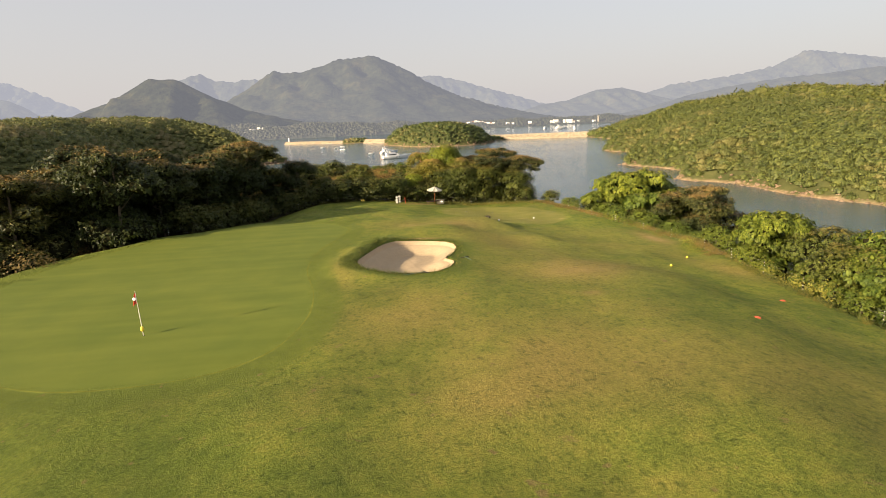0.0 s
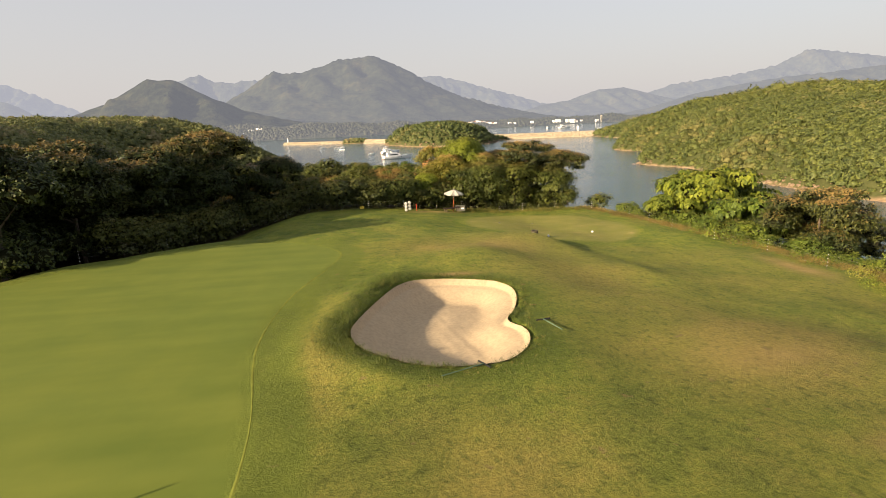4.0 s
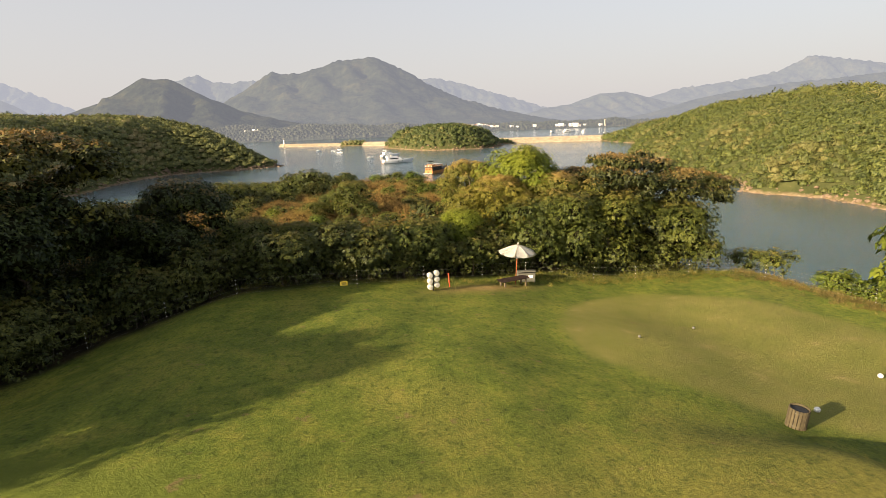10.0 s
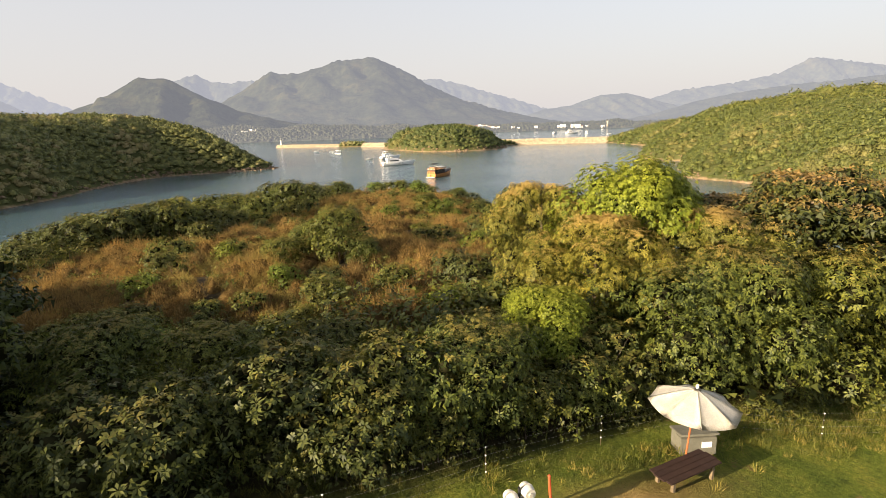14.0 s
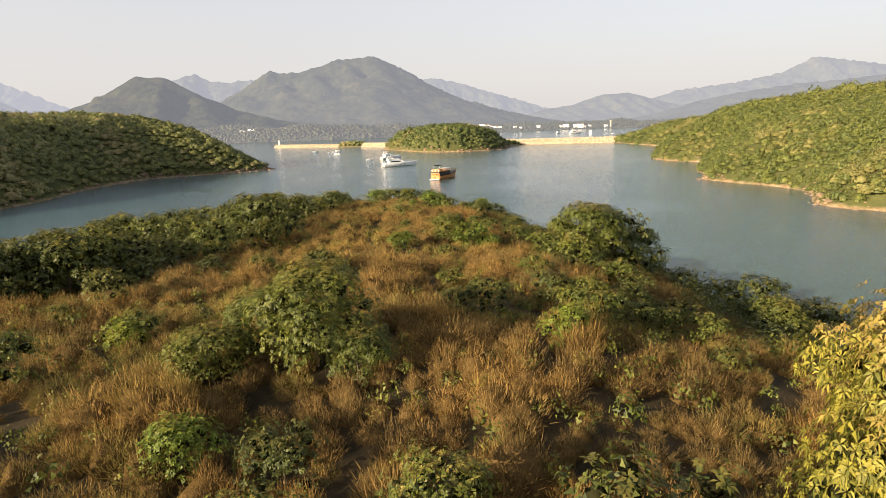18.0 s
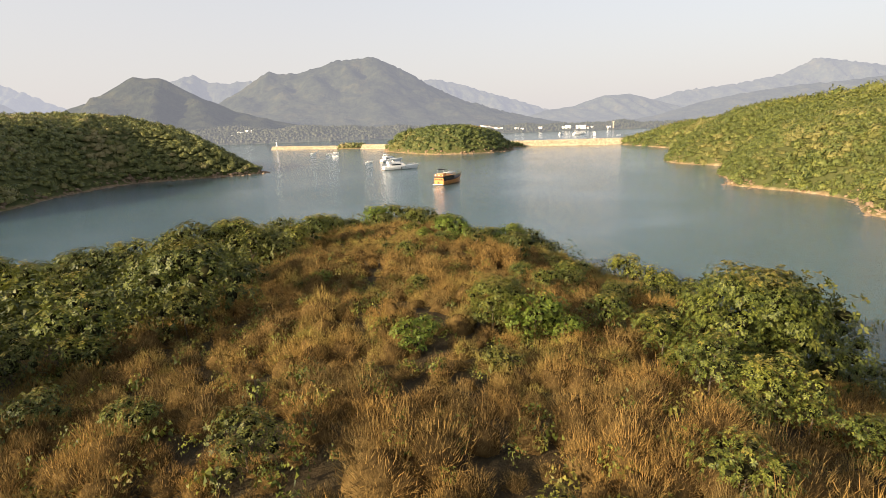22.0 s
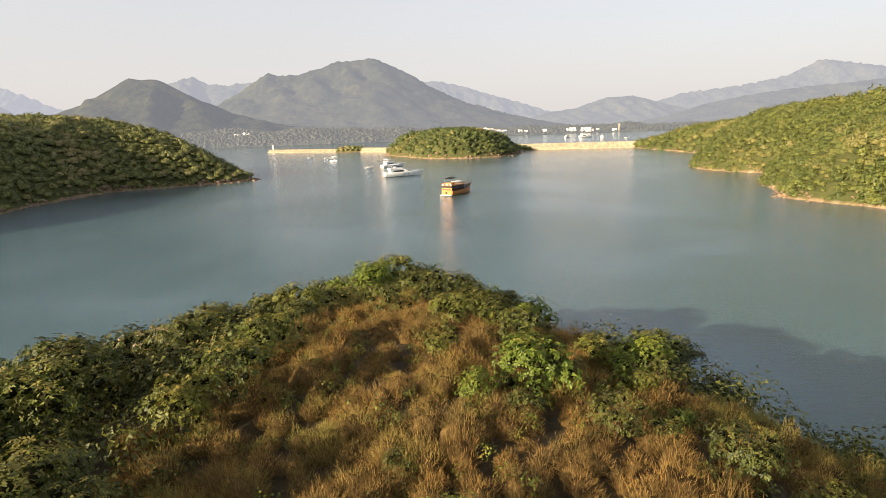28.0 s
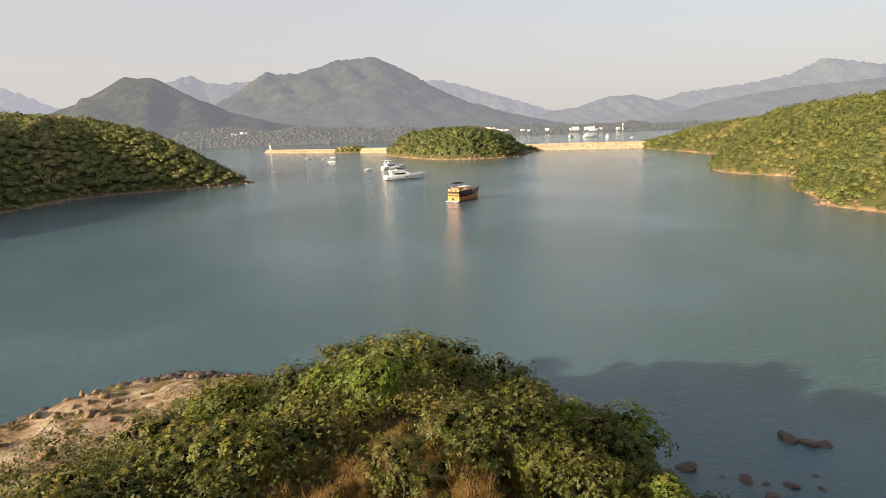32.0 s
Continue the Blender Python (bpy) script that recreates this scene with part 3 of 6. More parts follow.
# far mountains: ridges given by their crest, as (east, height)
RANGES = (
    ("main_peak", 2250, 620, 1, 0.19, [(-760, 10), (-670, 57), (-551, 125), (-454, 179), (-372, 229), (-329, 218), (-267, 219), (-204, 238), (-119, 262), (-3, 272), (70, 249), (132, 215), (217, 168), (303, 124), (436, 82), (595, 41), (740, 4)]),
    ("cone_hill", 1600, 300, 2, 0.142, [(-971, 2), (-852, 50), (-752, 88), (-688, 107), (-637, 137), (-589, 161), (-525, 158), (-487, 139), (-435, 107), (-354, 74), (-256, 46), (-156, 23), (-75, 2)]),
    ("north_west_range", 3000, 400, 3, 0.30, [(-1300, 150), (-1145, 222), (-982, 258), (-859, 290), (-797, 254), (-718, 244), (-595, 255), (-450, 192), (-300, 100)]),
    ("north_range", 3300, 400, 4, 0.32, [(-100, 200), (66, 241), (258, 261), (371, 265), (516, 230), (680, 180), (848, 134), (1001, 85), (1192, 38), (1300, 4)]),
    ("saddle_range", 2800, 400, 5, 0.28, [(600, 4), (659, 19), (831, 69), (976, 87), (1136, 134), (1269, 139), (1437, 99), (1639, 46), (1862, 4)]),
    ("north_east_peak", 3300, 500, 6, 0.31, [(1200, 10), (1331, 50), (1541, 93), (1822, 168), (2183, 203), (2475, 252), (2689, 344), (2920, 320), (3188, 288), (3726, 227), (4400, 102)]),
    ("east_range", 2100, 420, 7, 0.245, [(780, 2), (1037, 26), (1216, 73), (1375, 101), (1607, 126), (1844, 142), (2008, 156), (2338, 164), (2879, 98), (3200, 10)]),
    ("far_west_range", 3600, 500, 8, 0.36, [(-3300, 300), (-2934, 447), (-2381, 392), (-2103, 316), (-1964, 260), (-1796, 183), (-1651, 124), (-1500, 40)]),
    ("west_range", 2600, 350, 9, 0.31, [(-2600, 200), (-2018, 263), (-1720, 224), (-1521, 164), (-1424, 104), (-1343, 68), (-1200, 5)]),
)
# haze colour painted as glow; each row's share sets its strength
HAZE_GLOW = (0.475, 0.478, 0.54)


def mountain(name, y0, depth, seed, share, crest):
    cx, cz = np.array([p[0] for p in crest], float), np.array([p[1] for p in crest], float)
    xs = np.linspace(cx[0], cx[-1], int(min(170, (cx[-1] - cx[0]) / 12)) + 30)
    ys = y0 + depth * np.concatenate([np.linspace(-1, 0, 30), np.linspace(0.1, 0.5, 4)])

    def height(x, y):
        top = np.interp(x, cx, cz) + 0.012 * cz.max() * (waves(x, 0 * x, 60, seed) + 0.6 * waves(x, 0 * x, 25, seed + 3))
        s = np.abs(y - y0) / depth
        spur = waves(x + 0.25 * (y - y0), y * 0.25, depth * 0.4, seed + 7)
        fall = (1 - s) ** 1.15
        return top * np.clip(fall + (0.15 * spur + 0.07 * waves(x, y, depth * 0.13, seed + 9)) * smooth(0, 0.25, s) * (1 - s), -0.02, 1) - 2 * smooth(0.9, 1, s)
    mat = mountain_material(name + "_slopes", (0.026, 0.030, 0.017), HAZE_GLOW, share)
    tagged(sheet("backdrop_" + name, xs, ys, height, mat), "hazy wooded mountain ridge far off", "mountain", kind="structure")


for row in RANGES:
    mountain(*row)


# ---- plants ----
def leaf_quads(r, centres, normals, length, width, droop=0.0):
    """One leaf spray, three-cornered, at each centre, facing about the normal."""
    n = len(centres)
    up = normals + r.normal(0, 0.42, (n, 3))
    up /= np.linalg.norm(up, axis=1, keepdims=True) + 1e-9
    side = np.cross(up, r.normal(0, 1, (n, 3)))
    side /= np.linalg.norm(side, axis=1, keepdims=True) + 1e-9
    along = np.cross(side, up)
    L = length * r.uniform(0.6, 1.3, (n, 1))
    W = width * r.uniform(0.6, 1.3, (n, 1))
    tip = centres + along * L
    tip[:, 2] -= droop * L[:, 0]
    v = np.stack([centres + along * L * 0.1 + side * W, tip, centres - side * W * 0.9], 1).reshape(-1, 3)
    f = np.arange(n * 3).reshape(-1, 3)
    return v, np.column_stack([f, f[:, 2]])


def rosettes(r, centres, outward, count, length, width, droop):
    """Leaves standing out all round each twig end, bent down towards their tips."""
    n = len(centres)
    axis = outward + np.array([0, 0, 0.5]) + r.normal(0, 0.25, (n, 3))
    axis /= np.linalg.norm(axis, axis=1, keepdims=True)
    one = np.cross(axis, r.normal(0, 1, (n, 3)))
    one /= np.linalg.norm(one, axis=1, keepdims=True) + 1e-9
    two = np.cross(axis, one)
    size = length * r.uniform(0.7, 1.3, (n, 1))
    vs = []
    for k in range(count):
        t = 6.283 * k / count + r.uniform(-0.4, 0.4, (n, 1))
        flat = np.cos(t) * one + np.sin(t) * two
        side = np.cross(axis, flat)
        L, W = size * r.uniform(0.7, 1.2, (n, 1)), width * r.uniform(0.7, 1.25, (n, 1))
        up = r.uniform(0.1, 0.55, (n, 1))
        mid = centres + flat * L * 0.5 + axis * L * up * 0.5
        tip = centres + flat * L * 0.95 + axis * L * up * 0.5 - np.array([0, 0, 1]) * L * droop
        vs.append(np.stack([centres + flat * L * 0.08, mid + side * W, tip, mid - side * W], 1))
    v = np.stack(vs, 1).reshape(-1, 3)
    return v, np.arange(len(v)).reshape(-1, 4)


def dirs(r, n, low=-0.35):
    d = r.normal(0, 1, (n * 3, 3))
    d /= np.linalg.norm(d, axis=1, keepdims=True)
    return d[d[:, 2] > low][:n]


def heart_template(fine=1):
    bm = bmesh.new()
    bmesh.ops.create_icosphere(bm, subdivisions=fine, radius=1.0)
    v, f = np.array([w.co[:] for w in bm.verts]), np.array([[w.index for w in g.verts] for g in bm.faces])
    bm.free()
    return v, np.column_stack([f, f[:, 2]])


HEART, MOUND = heart_template(), heart_template(2)


def lobes_cloud(r, lobes, leaves, length, width, droop=0.2, whorl=1, heart=0.6, diamond=False):
    """Leaves in whorls over the skin of several round lobes (x, y, z, radius, flatness)."""
    vs, fs, dry, k = [], [], [], 0
    total = sum(l[3] ** 2 for l in lobes)
    zs = [l[2] + l[3] for l in lobes]
    for x, y, z, rad, flat in lobes:
        n = max(6, int(leaves * rad ** 2 / total / whorl))
        d = dirs(r, n * 3)
        at = d * rad * np.array([1, 1, flat]) + np.array([x, y, z])
        hid = at[:, 2] < 0.05
        for o in lobes:
            if o != (x, y, z, rad, flat):
                hid |= (((at - np.array(o[:3])) / (o[3] * np.array([1, 1, o[4]]))) ** 2).sum(1) < 0.72
        d = d[~hid | (r.uniform(0, 1, len(d)) < 0.04)][:n]
        n = len(d)
        if n < 3:
            continue
        lump = 1 + 0.16 * np.sin(d[:, 0] * 5 + x * 3) * np.sin(d[:, 1] * 6 + y * 2) + r.normal(0, 0.10, n) - 0.16 * (r.uniform(0, 1, n) < 0.3)
        c = d * lump[:, None] * rad * np.array([1, 1, flat]) + np.array([x, y, z])
        if diamond:
            v, f = rosettes(r, c, d, whorl, length, width, droop)
            c, d = np.repeat(c, whorl, 0), np.repeat(d, whorl, 0)
        else:
            c, d = np.repeat(c, whorl, 0), np.repeat(d, whorl, 0)
            c = c + r.normal(0, length * 0.35, c.shape) * (whorl > 1)
            v, f = leaf_quads(r, c, d * np.array([0.6, 0.6, 1]) + np.array([0, 0, 0.35]), length, width, droop)
        vs.append(v), fs.append(f + k)
        k += len(v)
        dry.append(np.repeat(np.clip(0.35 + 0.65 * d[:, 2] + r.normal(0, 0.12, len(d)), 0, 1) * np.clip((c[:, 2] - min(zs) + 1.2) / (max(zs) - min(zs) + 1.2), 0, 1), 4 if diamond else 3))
        # dark ball paints the shaded inside; larger leaves deeper in close the crown
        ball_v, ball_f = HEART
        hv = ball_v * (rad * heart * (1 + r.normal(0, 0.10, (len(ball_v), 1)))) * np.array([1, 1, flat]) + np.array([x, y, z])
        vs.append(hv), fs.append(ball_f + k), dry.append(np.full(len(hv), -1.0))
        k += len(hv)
        e = dirs(r, max(5, n * whorl // 4), -0.8)
        v, f = leaf_quads(r, e * rad * r.uniform(heart, 0.82, (len(e), 1)) * np.array([1, 1, flat]) + np.array([x, y, z]), e, min(rad * 0.4, length * 1.2), min(rad * 0.2, width * 1.7), 0.1)
        vs.append(v), fs.append(f + k)
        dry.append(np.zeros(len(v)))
        k += len(v)
    return np.concatenate(vs), np.concatenate(fs), np.concatenate(dry)


def leafy_mesh(name, v, f, mat, dry, inner=None):
    """Quads, with the hearts' triangles kept as three-cornered faces."""
    me = bpy.data.meshes.new(name)
    tri = f[:, 2] == f[:, 3]
    loops = np.concatenate([f[~tri].ravel(), f[tri][:, :3].ravel()]).astype(np.int32)
    nq, nt = int((~tri).sum()), int(tri.sum())
    me.vertices.add(len(v))
    me.vertices.foreach_set("co", np.asarray(v, np.float32).ravel())
    me.loops.add(len(loops))
    me.loops.foreach_set("vertex_index", loops)
    me.polygons.add(nq + nt)
    me.polygons.foreach_set("loop_start", np.concatenate([np.arange(nq) * 4, nq * 4 + np.arange(nt) * 3]).astype(np.int32))
    me.attributes.new("dry", "FLOAT", "POINT").data.foreach_set("value", np.asarray(dry, np.float32))
    me.materials.append(mat)
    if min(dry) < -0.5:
        me.materials.append(inner or CROWN_SHADE)
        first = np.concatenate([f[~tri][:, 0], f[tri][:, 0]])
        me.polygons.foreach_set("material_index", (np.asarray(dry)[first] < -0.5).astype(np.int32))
    me.update(calc_edges=True)
    return me


def wood_mesh(name, height, r0, limbs, seed):
    """A tapered, slightly bent trunk with limbs that reach into the crown."""
    r = random.Random(seed)
    bm = bmesh.new()
    p, rad = Vector((0, 0, -0.4)), r0
    for k in range(4):
        q = p + Vector((r.uniform(-0.12, 0.12) * height * 0.3, r.uniform(-0.12, 0.12) * height * 0.3, height * 0.28))
        rod(p, q, rad, rad * 0.75, 7, bm)
        p, rad = q, rad * 0.75
        if k:
            for j in range(limbs):
                a = r.uniform(0, 6.3)
                tip = p + Vector((math.cos(a), math.sin(a), r.uniform(0.5, 1.1))) * height * r.uniform(0.2, 0.34)
                rod(p, tip, rad * 0.6, rad * 0.12, 5, bm)
    me = bpy.data.meshes.new(name)
    bm.to_mesh(me)
    bm.free()
    me.materials.append(BARK)
    return me


def plant_kind(name, seed, height, width, lobes, leaves, length, leaf_w, mat, label, category, group, trunk=0.16, droop=0.2, whorl=1, flat=0.7, skirt=0, diamond=False, lump=(0.19, 0.30)):
    """One tree or shrub of a kind: an Empty at its foot, with trunk and crown."""
    r = np.random.RandomState(seed)
    parts = []
    for k in range(lobes):
        a, d = r.uniform(0, 6.3), width * 0.5 * math.sqrt(r.uniform(0.02, 0.75))
        rad = width * r.uniform(*lump)
        z = height - rad * flat - (d / (width * 0.5)) ** 2 * height * r.uniform(0.15, 0.55)
        parts.append((d * math.cos(a), d * math.sin(a), max(z, rad * flat * 0.9), rad, flat))
    parts.append((0, 0, height * 0.52, width * 0.30, flat * 1.1))
    for k in range(skirt):
        a = 6.28 * (k + r.uniform(0, 0.6)) / skirt
        d = width * r.uniform(0.22, 0.36)
        parts.append((d * math.cos(a), d * math.sin(a), height * r.uniform(0.14, 0.36), width * r.uniform(0.17, 0.23), 1.0))
    rise = height / max(p[2] + p[3] * p[4] for p in parts)
    parts = [(p[0], p[1], p[2] * rise, p[3], p[4]) for p in parts]
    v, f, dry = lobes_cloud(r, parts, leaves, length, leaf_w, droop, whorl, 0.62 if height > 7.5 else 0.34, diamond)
    root = thing(name, Matrix.Translation((0, 0, -500)), label, category, group)
    for part_name, me in (("trunk", wood_mesh(name + "_wood", height * 0.75, trunk, 2, seed)), ("crown", leafy_mesh(name + "_leaves", v, f, mat, dry))):
        new(part_name, me).parent = root
    return root


PLACED = {}


def plant(kind, x, y, top=None, scale=None, spin=None, wide=1.0):
    """Set a plant on the ground, scaled to reach the height top."""
    z = float(ground_height(np.array(x), np.array(y)))
    base, tall = kind
    s = scale or max(0.35, (top - z) / tall)
    m = Matrix.Translation((x, y, z)) @ Matrix.Rotation(random.uniform(0, 6.28) if spin is None else spin, 4, "Z") @ Matrix.Diagonal((s * wide, s * wide, s * random.uniform(0.95, 1.05), 1))
    if base.name not in PLACED:
        PLACED[base.name] = 1
        base.matrix_world = m
        return base
    PLACED[base.name] += 1
    ob = copy_thing(base, Matrix.Identity(4))
    ob.matrix_world = m
    return ob


random.seed(5)
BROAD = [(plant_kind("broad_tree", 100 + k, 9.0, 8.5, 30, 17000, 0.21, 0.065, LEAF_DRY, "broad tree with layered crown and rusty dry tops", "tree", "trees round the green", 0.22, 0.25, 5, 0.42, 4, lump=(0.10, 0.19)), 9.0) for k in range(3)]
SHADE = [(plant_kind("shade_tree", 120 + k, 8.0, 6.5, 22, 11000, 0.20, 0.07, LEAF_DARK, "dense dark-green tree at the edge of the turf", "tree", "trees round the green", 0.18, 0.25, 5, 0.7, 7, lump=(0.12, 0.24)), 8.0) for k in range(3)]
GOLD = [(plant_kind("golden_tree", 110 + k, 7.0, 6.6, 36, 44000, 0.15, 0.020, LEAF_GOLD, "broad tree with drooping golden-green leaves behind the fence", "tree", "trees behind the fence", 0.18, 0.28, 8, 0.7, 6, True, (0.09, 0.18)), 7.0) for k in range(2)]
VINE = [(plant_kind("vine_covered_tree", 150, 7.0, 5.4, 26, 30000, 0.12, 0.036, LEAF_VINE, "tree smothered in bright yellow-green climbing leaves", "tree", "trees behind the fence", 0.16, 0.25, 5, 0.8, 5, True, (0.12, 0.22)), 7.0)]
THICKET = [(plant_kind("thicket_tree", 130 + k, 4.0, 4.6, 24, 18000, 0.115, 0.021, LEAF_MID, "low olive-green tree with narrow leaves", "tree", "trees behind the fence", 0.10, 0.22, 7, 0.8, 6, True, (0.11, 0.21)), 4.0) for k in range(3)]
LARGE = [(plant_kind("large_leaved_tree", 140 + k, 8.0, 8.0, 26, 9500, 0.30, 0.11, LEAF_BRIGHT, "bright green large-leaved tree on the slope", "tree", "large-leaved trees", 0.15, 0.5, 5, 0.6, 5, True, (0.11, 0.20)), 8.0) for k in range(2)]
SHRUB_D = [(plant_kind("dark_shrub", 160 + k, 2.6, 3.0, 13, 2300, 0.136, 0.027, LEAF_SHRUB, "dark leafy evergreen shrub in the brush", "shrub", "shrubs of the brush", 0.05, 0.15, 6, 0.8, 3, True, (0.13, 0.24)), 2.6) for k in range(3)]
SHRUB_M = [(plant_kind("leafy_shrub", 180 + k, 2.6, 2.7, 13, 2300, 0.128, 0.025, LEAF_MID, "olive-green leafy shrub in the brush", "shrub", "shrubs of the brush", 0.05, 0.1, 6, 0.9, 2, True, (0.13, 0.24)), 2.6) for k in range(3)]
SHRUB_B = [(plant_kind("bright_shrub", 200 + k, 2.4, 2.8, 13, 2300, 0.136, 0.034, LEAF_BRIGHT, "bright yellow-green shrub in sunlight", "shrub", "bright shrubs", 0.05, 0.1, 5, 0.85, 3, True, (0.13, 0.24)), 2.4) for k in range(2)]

# known trees
plant(GOLD[0], 8.2, 84.8, 25.6)
plant(GOLD[1], 6.8, 87.8, 26.5, wide=0.72)
plant(VINE[0], 10.2, 87.0, 27.3)
plant(VINE[0], 5.2, 81.8, 24.0)
plant(SHRUB_B[0], 3.4, 81.6, scale=1.2)
plant(GOLD[0], 12.6, 84.6, 26.0)
plant(THICKET[0], 10.2, 82.6, 24.6)
plant(BROAD[1], 18.2, 86.0, 26.9)
plant(BROAD[0], 14.6, 88.5, 26.0)
plant(BROAD[2], 22.0, 84.5, 25.4)
plant(LARGE[1], 35.5, 73.0, 24.2)
plant(LARGE[0], 30.5, 71.5, 21.6)
plant(LARGE[1], 33.5, 64.0, 22.2)
plant(BROAD[1], 36.0, 58.5, 22.8)
plant(BROAD[2], 39.5, 62.0, 20.5)
plant(SHADE[2], 33.5, 55.0, 20.4)
plant(LARGE[0], 29.5, 38.0, 23.8)
plant(THICKET[1], 31.5, 34.6, 23.2)
plant(LARGE[1], 32.5, 30.5, 23.4)
plant(THICKET[2], 29.5, 31.0, 22.8)
plant(LARGE[0], 29.0, 26.5, 22.8)
plant(THICKET[0], 33.0, 41.5, 22.4)
plant(SHADE[1], 34.0, 46.0, 20.6)
plant(BROAD[0], -17.2, 74.5, 29.8)
# next three dense trees added only to block sun under the broad crown
plant(SHADE[1], -16.5, 73.5, 27.6)
plant(SHADE[0], -14.0, 77.0, 26.0)
plant(SHADE[2], -19.0, 71.0, 28.0)
plant(SHADE[0], -11.0, 78.5, 27.0)
plant(SHADE[1], -24.6, 54.8, 30.8, wide=0.92)
plant(BROAD[2], -31.5, 51.5, 29.0)
plant(SHADE[0], -23.3, 62.3, 28.6)
plant(SHADE[2], -29.5, 59.5, 30.4)
plant(BROAD[1], -22.0, 65.8, 28.0)
plant(SHADE[2], -20.5, 69.0, 29.2)
plant(THICKET[1], 12.6, 83.0, 24.6)
plant(THICKET[2], 16.0, 83.0, 24.4)
plant(THICKET[0], 20.5, 83.6, 23.6)
# the belt west of the green and behind the fence
# the last seven are unseen, added behind the front row to deepen shade
for x, y, top in ((-34, 34, 25), (-38, 42, 25.5), (-37, 50, 26.5), (-33, 57, 29.4), (-29, 63, 30), (-26, 68, 29.4), (-24, 74, 28.4), (-45, 52, 26), (-42, 60, 28), (-36, 66, 29.5),
                  (-31, 72, 29), (-27, 78, 27), (-48, 62, 26), (-44, 70, 27.5), (-36, 78, 27), (-32, 44, 25.2), (-30.5, 37, 24.6), (-29, 30, 24.5), (-22, 71, 28), (-27, 73, 29), (-24.5, 65, 29), (-30, 60, 30), (-33, 63, 30), (-33, 68, 30), (-38, 56, 28.5)):
    kinds = BROAD if random.random() < 0.5 else SHADE
    plant(random.choice(kinds), x + random.uniform(-1, 1), y + random.uniform(-1, 1), top - random.uniform(0, 1.2))
for x in np.arange(-34, 4.5, 3.6):
    for y in (80.0, 84.0, 88.5):
        if y > 82 and x > -22:
            continue
        top = float(curve(x, [-34, -18, -10, -5, 4], [28.2, 26.6, 25.2, 24.5, 24.4])) - 0.12 * (y - 80)
        edge = float(curve(x, [-40, -24, -18.5, -16, -13, -7, 0, 8], [40, 55, 62, 68, 73, 75.8, 77.0, 80.6]))
        plant(random.choice(SHADE if x < -11 else THICKET), x + random.uniform(-1.4, 1.4), max(y, edge + 3.2) + random.uniform(-1.0, 1.6), top - random.uniform(0, 1.0))
for x, y, top in ((19, 90.5, 24.6), (12, 91, 24)):
    plant(random.choice(SHADE + BROAD), x, y, top)
# low scrub beyond the first row behind the fence
for k in range(75):
    x, y = random.uniform(-18, 22), random.uniform(83, 93)
    plant(random.choice(SHRUB_M + SHRUB_M + SHRUB_D + SHRUB_B[:1]), x, y, scale=random.uniform(0.45, 1.0) * (1.15 if x > 2 else 0.85))
# bushes close behind the fence
for k in range(34):
    x = random.uniform(-3, 9.5)
    plant(random.choice(SHRUB_D + SHRUB_D + SHRUB_M), x, float(curve(x, [-3, 0, 6, 10], [76.2, 76.7, 79.7, 80.9])) + random.uniform(0.4, 2.2), scale=random.uniform(0.4, 0.9))
# low growth along the fence
for k in range(84):
    x = random.uniform(-21, 7)
    edge = float(curve(x, [-40, -24, -18.5, -16, -13, -7, 0, 8], [40, 55, 62, 68, 73, 75.8, 77.0, 80.6]))
    plant(random.choice(SHRUB_D if x < 0 else SHRUB_D + SHRUB_M), x, edge + random.uniform(0.2, 2.4), scale=random.uniform(0.5, 1.3))
for k in range(56):
    y = random.uniform(8, 76)
    e = float(curve(y, [-30, 20, 30, 46, 60, 75, 80], [23, 23.5, 25, 28, 27, 24.5, 23]))
    d = random.uniform(0.8, 15)
    plant(random.choice(SHRUB_B), e + d, y, scale=random.uniform(0.5, 0.95) * (0.75 + 0.1 * min(d, 6)))
for x, y, s in ((22, 80.5, 0.8), (25, 78, 0.9), (27, 75, 0.9), (28.5, 72, 1.0), (30, 68, 1.0), (26, 82, 1.2), (30.5, 62, 1.1), (32, 56, 1.2), (33, 50, 1.2)):
    plant(random.choice(SHRUB_B + SHRUB_M), x, y, scale=s)

for k in range(22):
    y = 22 + 2.0 * k + random.uniform(-0.6, 0.6)
    e = float(curve(y, [-30, 20, 30, 46, 60, 75, 80], [23, 23.5, 25, 28, 27, 24.5, 23]))
    plant(random.choice(SHRUB_B), e + random.uniform(1.2, 3.4), y, scale=random.uniform(0.45, 0.95))

def brush_west(y):
    return curve(y, [85, 104, 114, 121, 130, 160, 185], [-32, -30, -24, -14, -8, -5, -4])


def brush_east(y):
    return curve(y, [85, 100, 125, 150, 170, 185], [15, 17, 21, 19, 12, 7])


